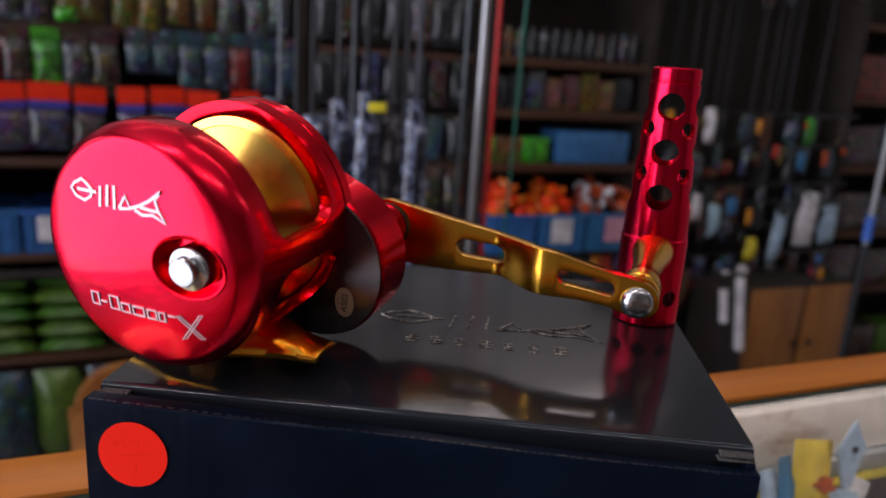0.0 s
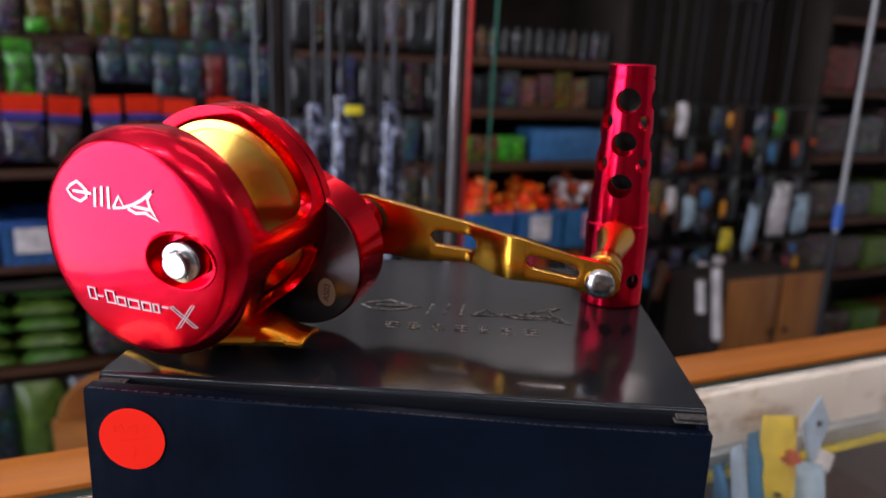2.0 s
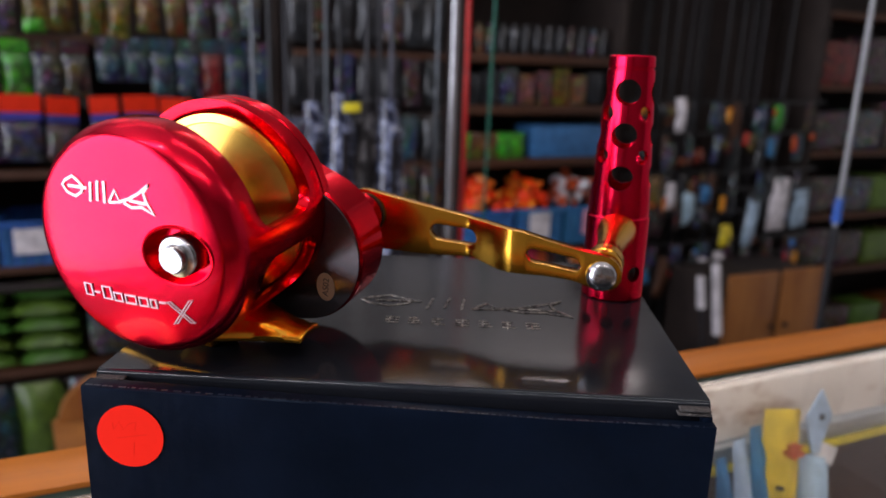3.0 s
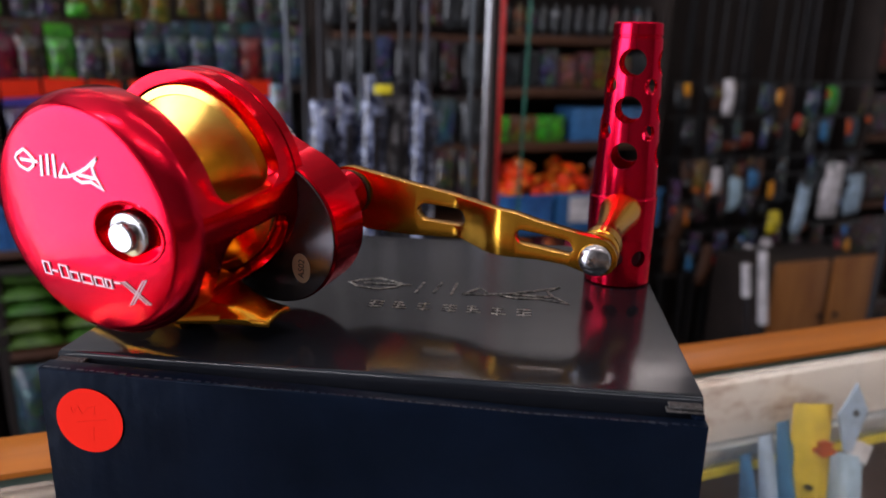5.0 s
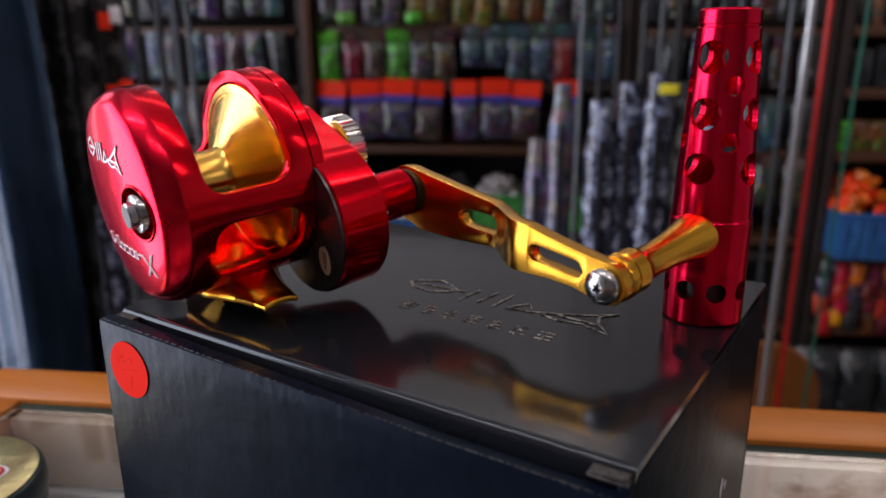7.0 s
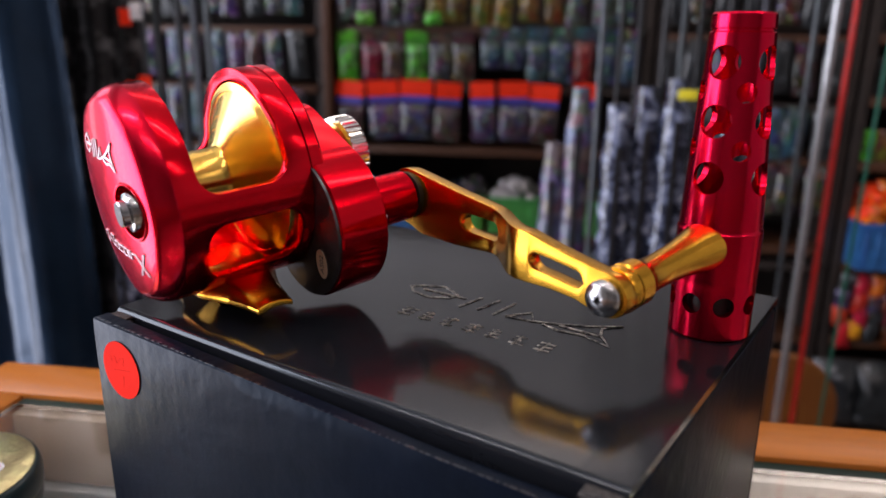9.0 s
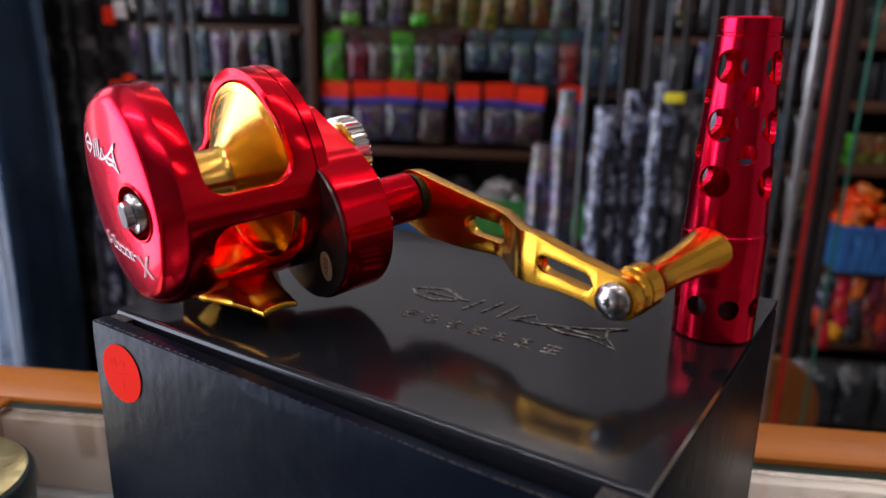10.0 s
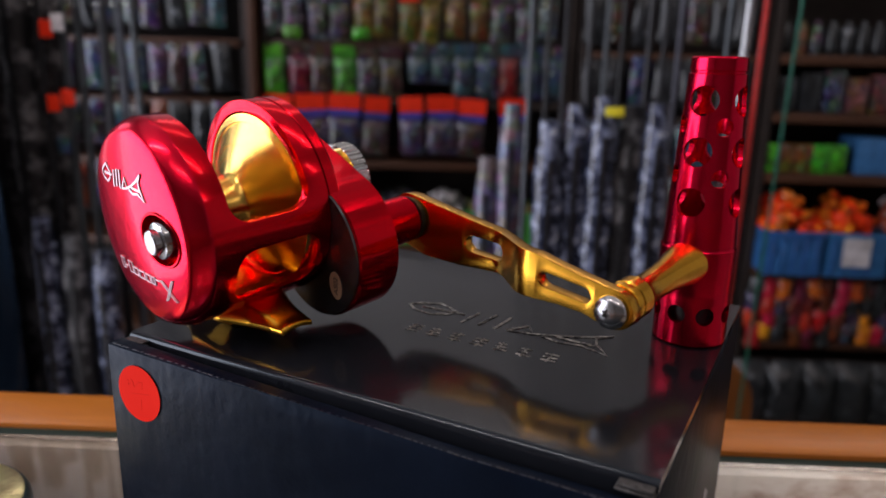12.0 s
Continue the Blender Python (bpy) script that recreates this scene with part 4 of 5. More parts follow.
# dim packs on the far left shelves
rng = random.Random(11)
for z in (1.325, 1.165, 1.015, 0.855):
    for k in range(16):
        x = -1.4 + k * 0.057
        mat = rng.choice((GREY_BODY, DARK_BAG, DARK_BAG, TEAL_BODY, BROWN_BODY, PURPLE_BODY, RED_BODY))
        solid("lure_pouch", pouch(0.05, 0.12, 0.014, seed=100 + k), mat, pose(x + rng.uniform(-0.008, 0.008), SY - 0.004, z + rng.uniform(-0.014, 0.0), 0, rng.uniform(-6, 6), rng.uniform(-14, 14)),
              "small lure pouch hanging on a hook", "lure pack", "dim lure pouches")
# dark packs between
for z in (1.31, 1.155, 1.0, 0.86):
    for k in range(7):
        mat = rng.choice((DARK_BAG, DARK_BAG, DARK_BAG, DARK_BAG, TEAL_BODY, BROWN_BODY))
        solid("lure_pouch", pouch(0.055, 0.125, 0.014, seed=140 + k), mat, pose(0.405 + k * 0.062, SY - 0.004, z + rng.uniform(-0.014, 0.0), 0, rng.uniform(-6, 6), rng.uniform(-14, 14)), "small lure pouch hanging on a hook", "lure pack", "dim lure pouches")


def basket(name, w, d, h, mat, label):
    """A plastic basket with a rolled rim and ribbed sides; its origin is the middle of its base."""
    t = thing(name, pose(0, 0, 0), label, "basket", "shelf baskets")
    bm = bmesh.new()
    B(-w / 2, w / 2, -d / 2, d / 2, 0, 0.003, bm=bm)
    B(-w / 2, w / 2, -d / 2, -d / 2 + 0.003, 0.003, h, bm=bm)
    B(-w / 2, w / 2, d / 2 - 0.003, d / 2, 0.003, h, bm=bm)
    B(-w / 2, -w / 2 + 0.003, -d / 2 + 0.003, d / 2 - 0.003, 0.003, h, bm=bm)
    B(w / 2 - 0.003, w / 2, -d / 2 + 0.003, d / 2 - 0.003, 0.003, h, bm=bm)
    part("body", bm, mat, t)
    part("rim", B(-w / 2 - 0.005, w / 2 + 0.005, -d / 2 - 0.005, -d / 2 - 0.0002, h - 0.014, h + 0.002, 0.002), mat, t)
    n = max(3, int(w / 0.028))
    for k in range(n):
        x = -w / 2 + w * (k + 0.5) / n
        part("rib", B(x - 0.003, x + 0.003, -d / 2 - 0.004, -d / 2 - 0.0002, 0.004, h - 0.015, 0.001, seg=1), mat, t)
    return t


def heap(w, d, h, n, size, seed):
    """Many small rounded pieces, piled into a low mound."""
    bm = bmesh.new()
    rng = random.Random(seed)
    for k in range(n):
        x, y = rng.uniform(-w / 2, w / 2), rng.uniform(-d / 2, d / 2)
        z = h * (1 - (2 * x / w) ** 2) * rng.uniform(0.1, 1) - 0.01
        s = size * rng.uniform(0.7, 1.3)
        bmesh.ops.create_icosphere(bm, subdivisions=1, radius=s, matrix=pose(x, y, z, rng.uniform(0, 360), rng.uniform(0, 360)) @ Matrix.Diagonal((1, 0.8, 1.5, 1)))
    return bm


for k, (x, w) in enumerate(((-0.37, 0.12), (-0.24, 0.12))):
    b = basket("basket", w, 0.2, 0.105, BLUE_BASKET, "blue plastic basket with a white card on its front")
    b.matrix_basis = pose(x, SY + 0.1, 0.6425)
    if k:
        part("price_card", B(-0.03, 0.05, -0.108, -0.1062, 0.03, 0.09, 0.0005, seg=1), WHITE_CARD, b, "white price card")
for k, (x, w) in enumerate(((-0.10, 0.1), (0.035, 0.13), (0.195, 0.19))):
    b = basket("basket", w, 0.2, 0.095, GREEN_BASKET, "bright green plastic basket of small packs")
    b.matrix_basis = pose(x, SY + 0.1, 0.6425)
    solid("packs_in_basket", heap(w * 0.9, 0.16, 0.045, 26, 0.018, 70 + k), YELLOW_BODY if k > 1 else WHITE_CARD if k else GREY_BODY, pose(x, SY + 0.1, 0.735), "small yellow and pale packs heaped in the basket", "packs", kind="stuff")
# green bait sacks, stacked flat
rng = random.Random(5)
for k in range(5):
    for x in (-0.375, -0.225):
        bm = pouch(0.145, 0.1, 0.024, seed=200 + k)
        for v in bm.verts:
            v.co = Vector((v.co.x, v.co.z + 0.05, -v.co.y * 1.3))
        solid("bait_sack", bm, GREEN_SACK, pose(x + rng.uniform(-0.006, 0.006), SY + 0.06, 0.392 + k * 0.042, rng.uniform(-2, 2), 0, rng.uniform(-6, 6)), "green plastic sack of bait lying in a stack", "sack", "stacked bait sacks")
for k, x in enumerate((-0.08, 0.03, 0.14, 0.26)):
    solid("lure_bag", pouch(0.1, 0.2, 0.03, seed=230 + k), (GREY_BODY, BROWN_BODY, TEAL_BODY, GREY_BODY)[k], pose(x, SY - 0.004, 0.6), "dim plastic bag hanging from the shelf", "lure pack", "lower bags")
for k, x in enumerate((-0.36, -0.25, -0.13, 0.0, 0.12, 0.25)):
    solid("lure_bag", pouch(0.11, 0.23, 0.04, seed=240 + k), (TEAL_BODY, GREEN_SACK, GREY_BODY, RED_BODY, GREY_BODY, TEAL_BODY)[k], pose(x, SY - 0.004, 0.345), "dim plastic bag hanging from the shelf", "lure pack", "lower bags")

# right shelving: packs, cartons, baskets of floats
rng = random.Random(8)
for k in range(13):
    solid("bottle", lathe([(0.0001, 0), (0.014, 0), (0.016, 0.004), (0.016, 0.065), (0.008, 0.075), (0.008, 0.085), (0.0001, 0.085)], axis="Z", n=16), rng.choice((DARK_BAG, DARK_BAG, PINK_BODY, GREY_BODY, BROWN_BODY)),
          pose(0.9 + k * 0.039, SY + 0.06, 1.1655), "small plastic bottle on the shelf", "bottle", "row of bottles")
for k in range(8):
    solid("small_pack", B(-0.025, 0.025, -0.015, 0.015, 0, 0.09 + 0.01 * (k % 3), 0.004), (DARK_BAG, DARK_BAG, GREY_BODY, PINK_BODY, PINK_BODY, YELLOW_BODY, PINK_BODY, DARK_BAG)[k],
          pose(0.91 + k * 0.06, SY + 0.04, 1.0205, 0, 0, rng.uniform(-12, 12)), "small upright carton on the shelf", "carton", "row of small cartons")
for k in range(3):
    solid("small_pack", B(-0.03, 0.03, -0.02, 0.02, 0, 0.06, 0.004), (ORANGE_H, YELLOW_BODY, ORANGE_H)[k], pose(0.89 + k * 0.055, SY + 0.1, 0.8655, 0, 0, 5), "small orange and yellow carton", "carton", "row of small cartons")
for k in range(5):
    solid("small_pack", B(-0.021, 0.021, -0.015, 0.015, 0, 0.075, 0.003), GREEN_BODY if k in (0, 3, 4) else YELLOW_BODY, pose(0.885 + k * 0.044, SY + 0.03, 0.8655, 0, 0, rng.uniform(-6, 6)), "small green and yellow carton", "carton", "row of green cartons")
solid("carton_blue", B(-0.125, 0.125, -0.06, 0.06, 0, 0.095, 0.004), BLUE_BOX, pose(1.235, SY + 0.07, 0.8655), "wide blue cardboard carton on the shelf", "carton")
for k, (x, w) in enumerate(((0.945, 0.14), (1.105, 0.15), (1.29, 0.19))):
    b = basket("basket", w, 0.2, 0.115, BLUE_BASKET, "blue plastic basket heaped with fluorescent floats")
    b.matrix_basis = pose(x, SY + 0.03, 0.6105)
    if k:
        part("price_card", B(-0.04, 0.03, -0.1085, -0.1065, 0.03, 0.105, 0.0005, seg=1), WHITE_CARD if k == 1 else PINK_CARD, b, "pale price card")
    solid("floats_in_basket", heap(w * 0.9, 0.16, 0.088, 22, 0.013, 90 + k), LURE_YELLOW if k < 2 else WHITE_CARD, pose(x, SY + 0.025, 0.727), "yellow floats heaped in a basket", "floats", kind="stuff")
    solid("floats_in_basket", heap(w * 0.95, 0.17, 0.085, 52, 0.016, 80 + k), FLUO_ORANGE if k < 2 else LURE_RED, pose(x, SY + 0.03, 0.725), "heap of fluorescent orange and yellow floats in a basket", "floats", kind="stuff")
for z in (0.585, 0.545, 0.5, 0.46):
    for k in range(14):
        mat = rng.choice((LURE_RED, LURE_RED, LURE_YELLOW, DARK_BAG, DARK_BAG, PURPLE_BODY, BROWN_BODY, RED_BODY))
        solid("lure_bag", pouch(0.036, rng.uniform(0.05, 0.075), 0.012, seed=300 + k), mat, pose(0.885 + k * 0.0385 + rng.uniform(-0.008, 0.008), SY - 0.006 - 0.02 * (z - 0.45), z + rng.uniform(-0.006, 0.0), 0, rng.uniform(-14, 14), rng.uniform(-14, 14)),
              "small red or yellow lure bag on a hook", "lure pack", "red lure bags")
for k in range(6):
    solid("lure_bag", pouch(0.12, 0.19, 0.05, seed=320 + k), DARK_BAG, pose(0.9 + k * 0.095, SY - 0.004, 0.345, 0, 0, rng.uniform(-8, 8)), "crumpled dark grey plastic bag on a hook", "bag", "grey bags")


# ---- rods and rod bags standing before the shelves ----
def rod(x, y, z0, z1, r0, r1, mat, butt=None, lean=(0, 0), label="fishing rod standing upright in a rack", group="standing rods", guides=True):
    t = thing("fishing_rod", pose(x, y, z0), label, "fishing rod", group)
    h = z1 - z0
    tip = (lean[0], lean[1], h)
    part("blank", rod_between((0, 0, 0), tip, r0, r1, 10), mat, t)
    if butt:
        part("butt", rod_between((0, 0, -0.001), (lean[0] * 0.22, lean[1] * 0.22, h * 0.22), r0 * 1.6, r0 * 1.5, 10), butt, t)
    if guides:
        for k in range(3):
            u = 0.35 + 0.2 * k
            part("guide", lathe([(0.006, -0.001), (0.008, -0.001), (0.008, 0.001), (0.006, 0.001)], (lean[0] * u, lean[1] * u - r0 - 0.008, h * u), "Z", n=12, closed=True), SILVER, t)
    return t


rod(0.532, 1.2, 0, 2.3, 0.0066, 0.0062, ROD_WHITE, label="white fishing rod standing upright in a rack", guides=False)
rod(0.514, 1.23, 0, 2.3, 0.0042, 0.004, ROD_GREY, label="grey fishing rod standing upright in a rack", guides=False)
rod(0.558, 1.2, 0, 2.3, 0.0048, 0.0045, ROD_RED, label="red fishing rod standing upright in a rack", guides=False)
rod(0.612, 1.24, 0, 2.3, 0.0022, 0.0036, ROD_GREEN, lean=(0.032, 0), label="thin green fishing rod standing upright", guides=False)
t = rod(1.562, 1.2, 0, 2.2, 0.0065, 0.0055, ROD_SILVER, label="silver fishing rod with a dark butt and a blue band", guides=False)
part("butt", rod_between((0, 0, -0.001), (0, 0, 0.78), 0.0085, 0.0085, 10), ROD_DARK, t)
part("band", rod_between((0, 0, 0.79), (0, 0, 0.85), 0.011, 0.010, 12), ROD_BLUE, t, "blue plastic band")
rng = random.Random(21)
for k in range(9):
    rod(0.2 + k * 0.034, 1.3 + 0.03 * (k % 3), 0, 2.2, 0.006, 0.004, ROD_DARK if k % 4 else ROD_GREY, guides=False)
for k in range(11):
    rod(-0.62 + k * 0.0165, 1.22 + 0.025 * (k % 2), 0, 2.2, 0.0065, 0.0045, ROD_GREY if k % 3 else ROD_SILVER if k == 9 else ROD_DARK, lean=(rng.uniform(-0.02, 0.02), 0),
        label="grey fishing rod standing upright in a rack", group="rods by the sheet")
for k, (x, z) in enumerate(((-0.6, 1.05), (-0.575, 1.06), (-0.6, 1.17), (-0.58, 1.18), (-0.59, 0.98))):
    solid("rod_tag", B(-0.011, 0.011, -0.002, 0.002, -0.014, 0.014, 0.001), (ORANGE_H, ORANGE_H, ORANGE_H, WHITE_CARD, TEAL_BODY)[k], pose(x, 1.195, z), "small orange or pale tag tied to a rod", "tag", "rod tags")


def rod_bag(x, y, z0, z1, w, mat, seed, label):
    """A long padded bag hanging upright, with seams and a soft uneven outline."""
    bm = bmesh.new()
    rng = random.Random(seed)
    n, k = 14, 34
    rings = []
    for j in range(k + 1):
        v = j / k
        s = w / 2 * (0.97 + 0.05 * rng.random()) * (1 if 0.04 < v < 0.97 else 0.7)
        ox, oy = rng.uniform(-0.002, 0.002), rng.uniform(-0.002, 0.002)
        rings.append([bm.verts.new((ox + s * math.cos(2 * math.pi * i / n), oy + s * 0.8 * math.sin(2 * math.pi * i / n), (z1 - z0) * v)) for i in range(n)])
    for a, b in zip(rings, rings[1:]):
        for i in range(n):
            bm.faces.new((a[i], a[(i + 1) % n], b[(i + 1) % n], b[i]))
    bm.faces.new(rings[0])
    bm.faces.new(rings[-1])
    t = thing("rod_bag", pose(x, y, z0), label, "rod bag", "camouflage rod bags")
    part("body", bm, mat, t, smooth=80)
    part("zip", B(-0.004, 0.004, -w * 0.46, -w * 0.42, 0.05, z1 - z0 - 0.06), BLACK, t)
    return t


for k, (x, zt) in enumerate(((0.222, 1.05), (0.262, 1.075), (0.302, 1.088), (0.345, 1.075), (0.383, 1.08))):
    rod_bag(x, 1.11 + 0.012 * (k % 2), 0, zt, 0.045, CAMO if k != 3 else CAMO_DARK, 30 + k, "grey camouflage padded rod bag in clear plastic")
MOTLEY = material("clear_bag_of_mixed_lures", (0.2, 0.17, 0.26), 0.25, 0.0, 0.3, 60, bump=0.6, bscale=40, other=(0.03, 0.03, 0.045), coat=0.3, motley=0.4)
for x, y, zt in ((0.165, 1.17, 1.07), (0.128, 1.2, 0.98)):
    rod_bag(x, y, 0, zt, 0.04, MOTLEY, int(x * 1000), "long clear bag of purple and orange lures")
solid("rod_tag", B(-0.014, 0.014, -0.002, 0.002, -0.007, 0.007, 0.001), YELLOW_TAG, pose(0.311, 1.08, 1.068, 0, 0, 0), "yellow tag on a rod bag", "tag", "rod tags")
for k, (x, zt) in enumerate(((-0.77, 1.6), (-0.725, 1.62), (-0.68, 1.55), (-0.638, 1.6))):
    rod_bag(x, 1.24 + 0.02 * (k % 2), 0, zt, 0.055, CAMO_DARK, 50 + k, "dark camouflage rod bag standing upright")
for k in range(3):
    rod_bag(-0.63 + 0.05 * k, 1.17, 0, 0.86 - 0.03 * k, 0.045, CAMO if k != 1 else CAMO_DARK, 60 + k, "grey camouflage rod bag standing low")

# dark blue plastic sheet hanging in folds
bm = bmesh.new()
g = {}
for i in range(41):
    for j in range(25):
        u, v = i / 40, j / 24
        fold = 0.03 * math.sin(u * 19 + 2.2 * v) + 0.018 * math.sin(u * 43 + 5 * v + 1) + 0.03 * math.sin(u * 6 - 3 * v)
        g[i, j] = bm.verts.new((-1.35 + (0.655 + 0.05 * v) * u + 0.02 * math.sin(v * 4), 1.1 + fold, 0.0 + 1.45 * v))
for i in range(40):
    for j in range(24):
        bm.faces.new((g[i, j], g[i + 1, j], g[i + 1, j + 1], g[i, j + 1]))
sheet = solid("plastic_sheet", bm, SHEET, pose(0, 0, 0), "dark blue plastic sheet hanging in loose folds", "plastic sheet", smooth=180)
mod = sheet.modifiers.new("thickness", "SOLIDIFY")
mod.thickness = 0.002

# ---- dark rack of tackle on the right, with tags, and the wooden cabinet below it ----
rack = thing("tackle_rack", pose(0, 0, 0), "dark pegboard rack on the wall", "rack")
part("panel", B(1.43, 2.24, SY + 0.2, SY + 0.22, 0, 1.9), DARKWOOD, rack)
for z in (1.5, 1.035, 0.93, 0.80, 0.74, 0.66, 0.56, 0.50, 0.42):
    part("bar", B(1.43, 2.28, SY - 0.019, SY - 0.009, z, z + 0.008, 0.001), BLACK, rack)
rng = random.Random(33)
for k in range(15):
    rod(1.46 + k * 0.052 + rng.uniform(-0.018, 0.018), SY + rng.uniform(0.02, 0.14), 0, 1.95, 0.008, 0.004, rng.choice((ROD_DARK, ROD_DARK, ROD_DARK, ROD_GREY)), BLACK, lean=(rng.uniform(-0.03, 0.03), 0),
        label="black fishing rod standing in the dark rack", group="dark rack rods", guides=False)
for x, z, w, h, mat in ((1.60, 0.86, 0.055, 0.1, GREY_BODY), (1.555, 0.75, 0.05, 0.1, YELLOW_BODY), (1.62, 0.73, 0.045, 0.09, WHITE_CARD), (1.70, 0.69, 0.06, 0.12, BLUE_CARD), (1.77, 0.73, 0.045, 0.07, BLUE_BASKET),
                        (1.885, 0.58, 0.05, 0.08, YELLOW_TAG), (1.80, 0.47, 0.045, 0.085, WHITE_CARD), (1.87, 0.45, 0.06, 0.15, WHITE_CARD), (2.0, 0.62, 0.05, 0.17, BLUE_CARD),
                        (1.78, 0.99, 0.05, 0.09, TEAL_BODY), (1.98, 0.98, 0.05, 0.07, TEAL_BODY), (2.05, 0.985, 0.05, 0.09, GREEN_BODY), (1.63, 0.995, 0.04, 0.11, WHITE_CARD), (2.12, 0.68, 0.1, 0.19, WHITE_CARD), (2.22, 0.66, 0.09, 0.14, BLUE_CARD),
                        (1.72, 0.86, 0.05, 0.05, RED_BODY), (1.66, 0.845, 0.06, 0.03, RED_BODY), (1.5, 0.6, 0.05, 0.12, SHELF), (1.63, 0.45, 0.05, 0.14, SHELF), (1.75, 0.37, 0.05, 0.12, SHELF)):
    solid("hanging_tackle", pouch(w, h, 0.02, seed=int(x * 100)), mat, pose(x, SY - 0.02, z + h / 2, 0, rng.uniform(-10, 10), rng.uniform(-10, 10)), "small packet of tackle hanging from the rack", "tackle pack", "rack packets")
for z in (1.508, 1.043, 0.938, 0.808, 0.748, 0.568):
    for k in range(8):
        w, h = rng.uniform(0.028, 0.06), rng.uniform(0.08, 0.15)
        mat = rng.choice((DARK_BAG, DARK_BAG, BROWN_BODY, GREY_BODY, TEAL_BODY, DARK_BAG, PURPLE_BODY, SHELF))
        solid("hanging_tackle", pouch(w, h, 0.014, seed=500 + k), mat, pose(1.49 + k * 0.1 + rng.uniform(-0.03, 0.03), SY - 0.012 + rng.uniform(-0.003, 0.003), z - rng.uniform(0, 0.004), 0, rng.uniform(-8, 8), rng.uniform(-12, 12)),
              "small dark packet of tackle hanging from the rack", "tackle pack", "rack packets")
for k in range(64):
    w, h = rng.uniform(0.014, 0.03), rng.uniform(0.02, 0.06)
    mat = rng.choice((LURE_RED, LURE_YELLOW, BLUE_BASKET, GREY_BODY, DARK_BAG, DARK_BAG, RED_BODY, PURPLE_BODY, TEAL_BODY, YELLOW_BODY))
    z = rng.choice((1.508, 1.043, 0.938, 0.808, 0.748, 0.668, 0.568, 0.508))
    solid("hanging_tackle", pouch(w, h, 0.008, seed=700 + k), mat, pose(rng.uniform(1.46, 2.24), SY - 0.024, z - rng.uniform(0.0, 0.03), 0, rng.uniform(-14, 14), rng.uniform(-16, 16)),
          "tiny coloured packet of tackle hanging from the rack", "tackle pack", "rack packets")
for bx, by, top, z0, z1, r in ((1.668, 1.57, 0.6, 0.36, 0.585, 0.015), (1.595, 1.555, 0.57, 0.46, 0.556, 0.013)):
    t = thing("wrapped_rod", pose(bx, by, 0), "short dark rod with a white paper sleeve leaning by the cabinet", "fishing rod", "sleeved rods")
    at = lambda z: (-0.176 * z, 0, z)
    part("blank", rod_between(at(0), at(top), 0.006, 0.005, 10), ROD_DARK, t)
    part("sleeve", rod_between(at(z0), at(z1), r, r * 0.9, 14), WHITE_CARD, t, "white paper sleeve")
cab = thing("wooden_cabinet", pose(1.87, 1.66, 0), "low brown wooden cabinet with two plain doors", "cabinet")
part("body", B(-0.22, 0.22, -0.05, 0.2, 0.03, 0.5, 0.004), DARKWOOD, cab)
for sx in (-1, 1):
    a, b = sorted((sx * 0.01, sx * 0.215))
    d = part("door", B(a, b, -0.068, -0.051, 0.05, 0.53, 0.006), CHAIRWOOD, cab, "orange-brown wooden door")
    part("knob", lathe([(0.0001, -0.085), (0.009, -0.083), (0.009, -0.078), (0.004, -0.068)], (sx * 0.03, 0, 0.35), n=14), BLACK, d)
for sx in (-0.18, 0.18):
    part("leg", B(sx - 0.03, sx + 0.03, -0.03, 0.18, 0, 0.03), DARKWOOD, cab)
rng = random.Random(44)
for z in (0.1, 0.4, 0.62, 0.86, 1.1):
    for k in range(5):
        h = rng.uniform(0.12, 0.17)
        solid("stock_carton", B(-0.085, 0.085, -0.06, 0.06, 0, h, 0.004), rng.choice((GREEN_SACK, GREY_BODY, BROWN_BODY, BROWN_BODY, RED_BODY)), pose(2.38 + k * 0.19, SY + 0.09, z + 0.0005, 0, 0, rng.uniform(-5, 5)),
              "greenish stock carton on the shelf", "carton", "stock cartons")


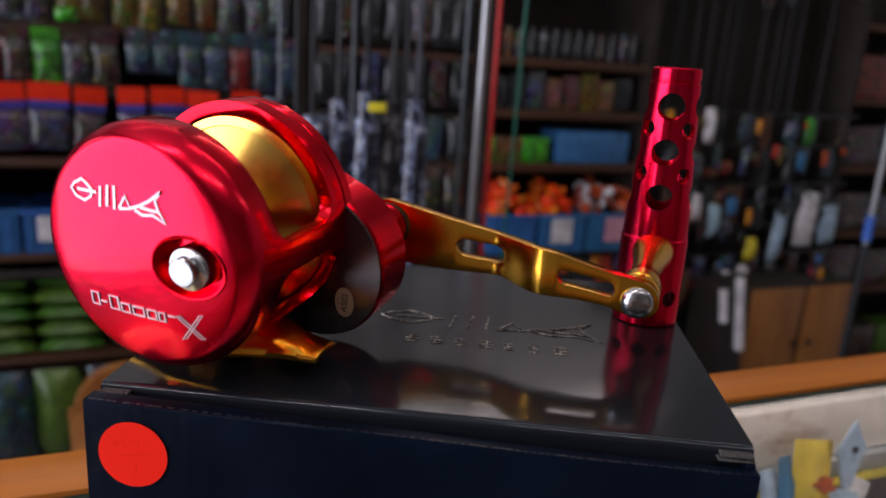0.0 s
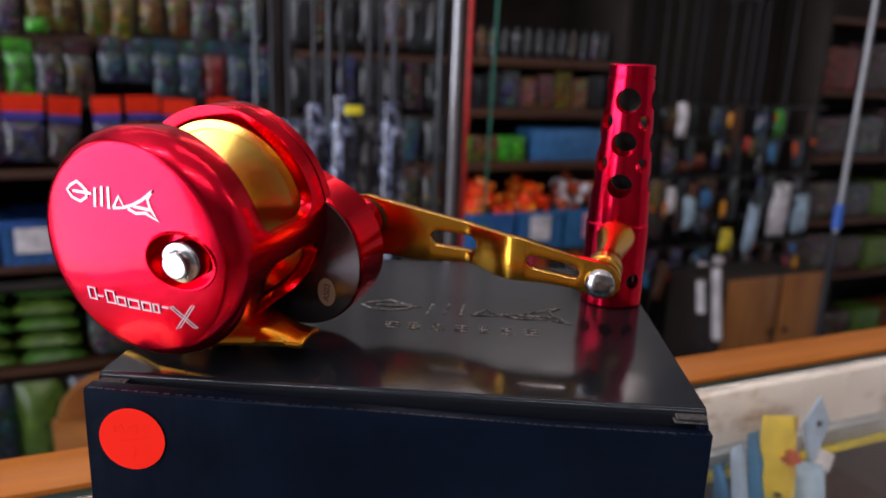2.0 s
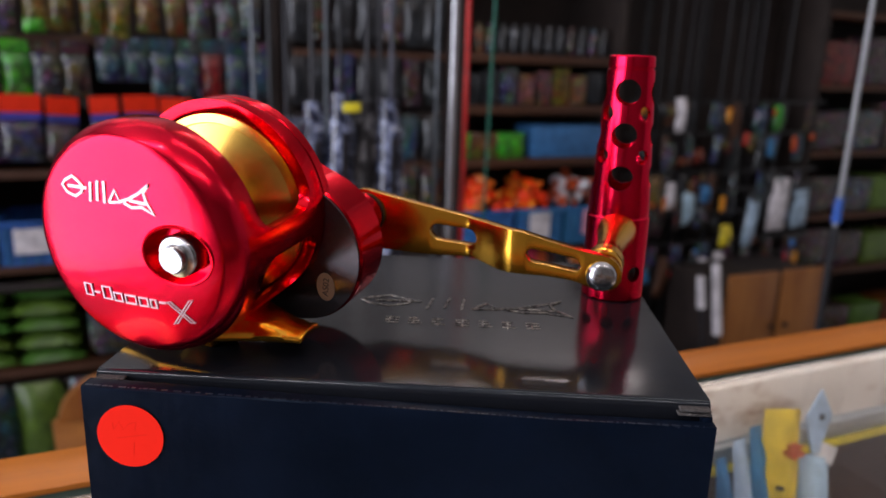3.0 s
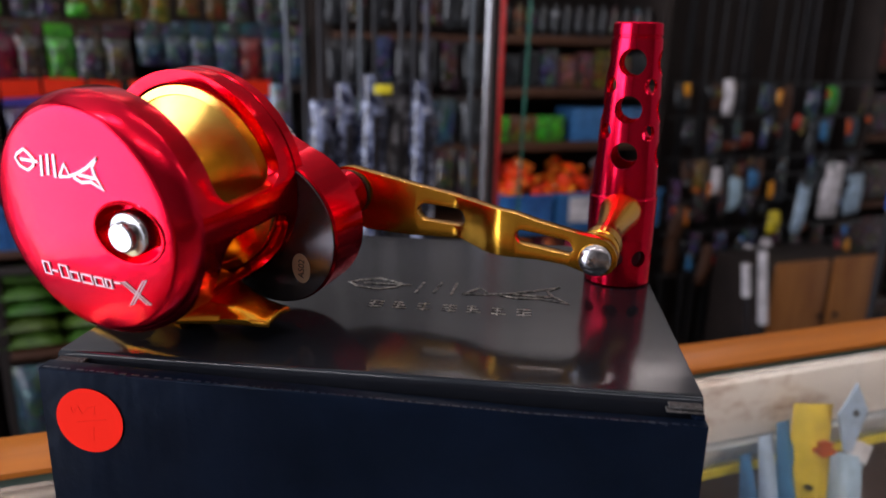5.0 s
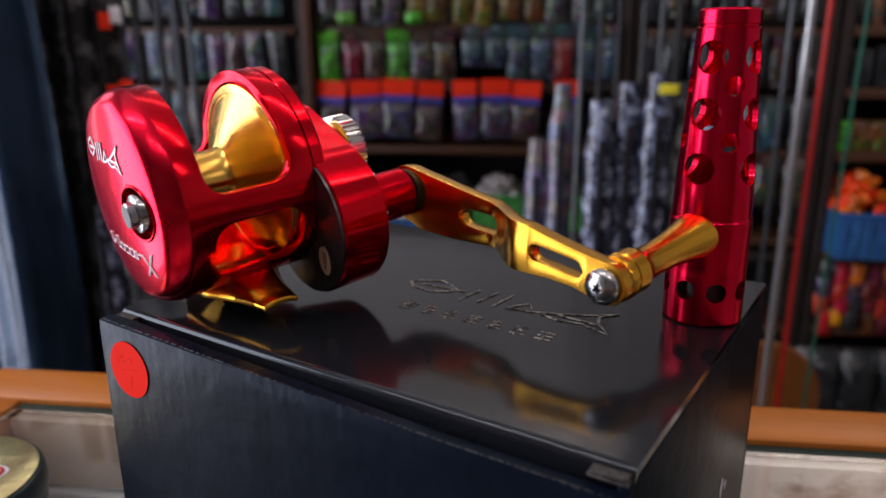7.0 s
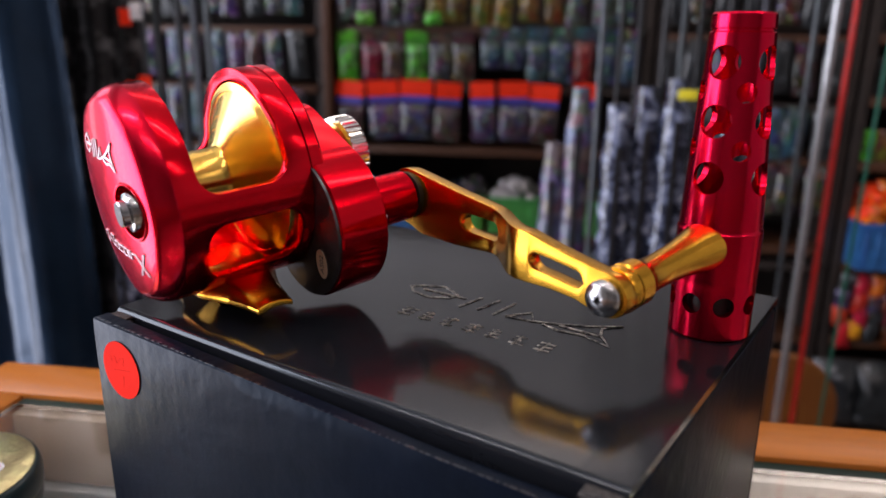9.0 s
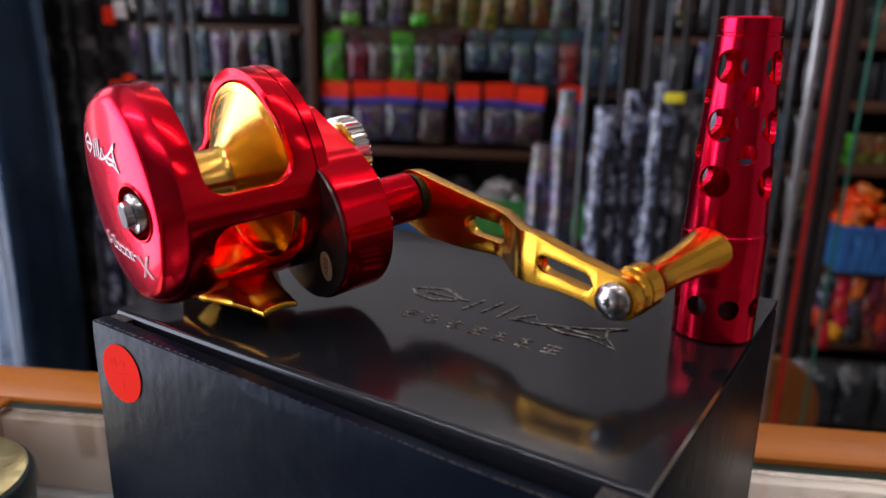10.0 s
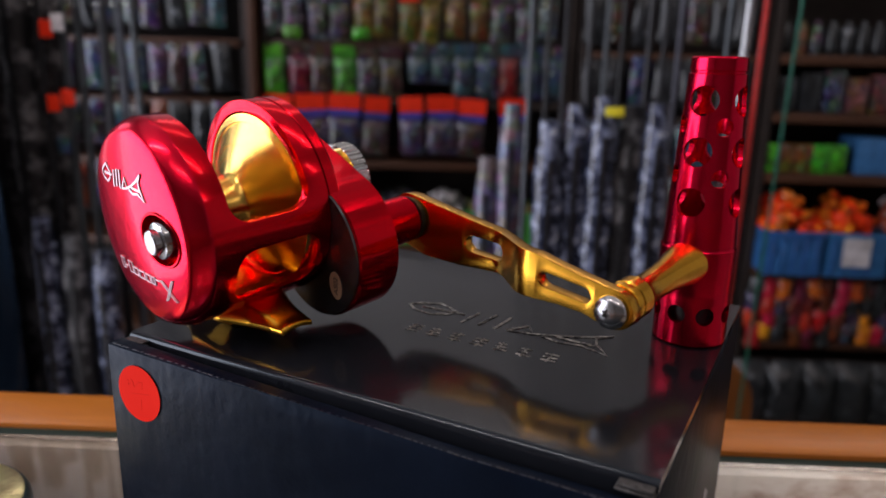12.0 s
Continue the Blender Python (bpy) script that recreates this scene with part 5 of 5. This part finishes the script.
# ---- chairs in the aisle ----
def chair(x, y, rz, top, filled, label):
    t = thing("wooden_chair", pose(x, y, 0, 0, 0, rz), label, "chair", "aisle chairs")
    w, r, q = 0.2, 0.09, 0.055
    arch = lambda hw, tp, rr: [(-hw, 0.452), (-hw, tp - rr)] + [(-hw + rr - rr * math.cos(radians(a)), tp - rr + rr * math.sin(radians(a))) for a in range(15, 91, 15)] + \
        [(hw - rr + rr * math.sin(radians(a)), tp - rr + rr * math.cos(radians(a))) for a in range(0, 90, 15)] + [(hw, tp - rr), (hw, 0.452)]
    outer, inner = arch(w, top, r), arch(w - q, top - q * 0.8, r - q * 0.6)
    bm = bmesh.new()
    o = [[bm.verts.new((px, yy, pz)) for px, pz in outer] for yy in (0, 0.025)]
    i = [[bm.verts.new((px, yy, pz)) for px, pz in inner] for yy in (0, 0.025)]
    n = len(outer)
    for k in range(n - 1):
        for s in (0, 1):
            bm.faces.new((o[s][k], o[s][k + 1], i[s][k + 1], i[s][k]))
        bm.faces.new((o[0][k], o[0][k + 1], o[1][k + 1], o[1][k]))
        bm.faces.new((i[0][k], i[0][k + 1], i[1][k + 1], i[1][k]))
    for k in (0, n - 1):
        bm.faces.new((o[0][k], o[1][k], i[1][k], i[0][k]))
    part("backrest", bm, CHAIRWOOD, t)
    part("back_pad", prism(inner, 0.006, 0.019), CHAIRWOOD if filled else RED_BODY, t, "plain wooden back panel" if filled else "dark red back pad")
    part("seat", B(-0.21, 0.21, -0.38, 0.03, 0.42, 0.45, 0.006), CHAIRWOOD, t)
    for lx in (-0.18, 0.18):
        for ly in (-0.35, -0.01):
            part("leg", B(lx - 0.018, lx + 0.018, ly - 0.018, ly + 0.018, 0, 0.42, 0.003), CHAIRWOOD, t)
    return t


chair(0.03, 1.45, 8, 0.53, False, "orange-brown wooden chair with a dark red back pad")
chair(0.455, 1.28, -4, 0.60, True, "orange-brown wooden chair with a plain solid back")

# ---- things on and in the showcase ----
tin = thing("line_tin", pose(-0.112, 0.216, CZ), "flat round tin with a crinkled gold foil label", "tin")
part("body", lathe([(0.0001, 0.0), (0.034, 0.0), (0.0352, 0.0012), (0.0356, 0.0040), (0.0356, 0.0075), (0.0001, 0.0075)], axis="Z", n=64), TIN_SIDE, tin)
part("lid_rim", lathe([(0.0300, 0.0080), (0.0358, 0.0080), (0.0366, 0.0100), (0.0366, 0.0148), (0.0362, 0.0172), (0.0355, 0.0187), (0.0345, 0.0193), (0.0332, 0.0184), (0.0300, 0.0180)], axis="Z", n=64, closed=True), TIN_SIDE, tin, "dark rounded rim")
label = part("label", lathe([(0.0001, 0.0185), (0.0328, 0.0185), (0.0342, 0.0196), (0.0330, 0.0204), (0.0200, 0.0205), (0.0001, 0.0205)], axis="Z", n=64), TIN_TOP, tin, "crinkled gold foil label")
for a, b, z, mat, nm in ((0.021, 0.0095, 0.0208, WHITE_CARD, "badge_border"), (0.0195, 0.0082, 0.0211, ROD_RED, "badge_ring"), (0.018, 0.0068, 0.0214, WHITE_CARD, "badge")):
    bm = bmesh.new()
    ring = [bm.verts.new((a * math.cos(2 * math.pi * k / 40), b * math.sin(2 * math.pi * k / 40), z)) for k in range(40)]
    low = [bm.verts.new((v.co.x, v.co.y, 0.0204)) for v in ring]
    bm.faces.new(ring)
    for k in range(40):
        bm.faces.new((ring[k], ring[(k + 1) % 40], low[(k + 1) % 40], low[k]))
    part(nm, bm, mat, label, "red and white oval badge" if nm == "badge" else "", at=pose(0.006, -0.004, 0, 0, 0, 38))
t = thing("bait_pack", pose(0.361, 0.283, 0.932, -12, 4, -12), "yellow bait pack with orange-red print hanging in the showcase", "bait pack", "showcase packs")
part("pouch", pouch(0.026, 0.105, 0.009, seed=400), YELLOW_TAG, t)
for px, pz, w, h, k in ((0.003, -0.024, 0.016, 0.012, 5), (0.006, -0.060, 0.008, 0.010, 9), (-0.005, -0.047, 0.007, 0.003, 7)):
    bm = prism([(px + w / 2 * (0.75 + 0.3 * math.sin(k * a * 0.9)) * math.cos(a * math.pi / 9), pz + h / 2 * (0.8 + 0.25 * math.cos(k * a * 0.7)) * math.sin(a * math.pi / 9)) for a in range(18)], -0.0104, -0.0080)
    part("print", bm, LURE_RED if k != 7 else BLACK, t, "orange-red fish-like print" if k != 7 else "dark print")
t = thing("silver_lure", pose(0.391, 0.28, 0.925, -12, 6, -15), "pale blue diamond-shaped tag on a lure in clear wrap", "lure", "showcase packs")
part("tag", prism([(0, 0.016), (0.009, 0.0), (0.002, -0.026), (-0.003, -0.026), (-0.010, -0.004)], -0.0012, 0.0012, 0.0004, 1), BLUE_CARD, t, "pale blue paper tag")
part("spot", prism(circle(0.001, -0.002, 0.0022, 14), -0.0016, -0.0011), BLACK, t, "dark printed spot")
part("fold", prism([(0.004, -0.018), (0.016, -0.022), (0.013, -0.034), (0.001, -0.027)], -0.0005, 0.0025, 0.0004, 1), WHITE_CARD, t)
part("wrap", pouch(0.022, 0.08, 0.010, z0=-0.027, seed=410), BLUE_CARD, t, "clear wrap with a pale lure")
part("wrap", pouch(0.018, 0.07, 0.008, z0=-0.034, y0=0.006, seed=411), GREY_BODY, t)
for x, z, w, h, mat, lb in ((0.331, 0.915, 0.012, 0.11, BLUE_CARD, "narrow clear tube of pale blue lures hanging in the showcase"), (0.318, 0.905, 0.010, 0.10, BLUE_BASKET, "narrow deep blue lure tube hanging in the showcase"),
                            (0.343, 0.922, 0.011, 0.11, BLUE_BOX, "narrow deep blue lure tube hanging in the showcase")):
    solid("lure_tube", pouch(w, h, 0.008, seed=int(x * 1000)), mat, pose(x, 0.286, z, -10, 0, 6), lb, "lure tube", "showcase packs")
part("edge_strip", B(-0.15, CX1 - 0.01, 0.2945, 0.2958, 0.886, 0.8915), YELLOW_TAG, ctr, "yellow strip under the track")
rng = random.Random(9)
for k in range(14):
    w, d, h = rng.uniform(0.05, 0.1), rng.uniform(0.04, 0.08), rng.uniform(0.02, 0.06)
    solid("stock_box", B(-w / 2, w / 2, -d / 2, d / 2, 0, h, 0.002), rng.choice((PALE, WHITE_CARD, CREAM, BROWN_BODY, BLUE_CARD)), pose(-0.1 + (k % 7) * 0.13, 0.16 - 0.16 * (k // 7), 0.7722, 0, 0, rng.uniform(-20, 20)),
          "small pale carton lying in the showcase", "carton", "showcase cartons")
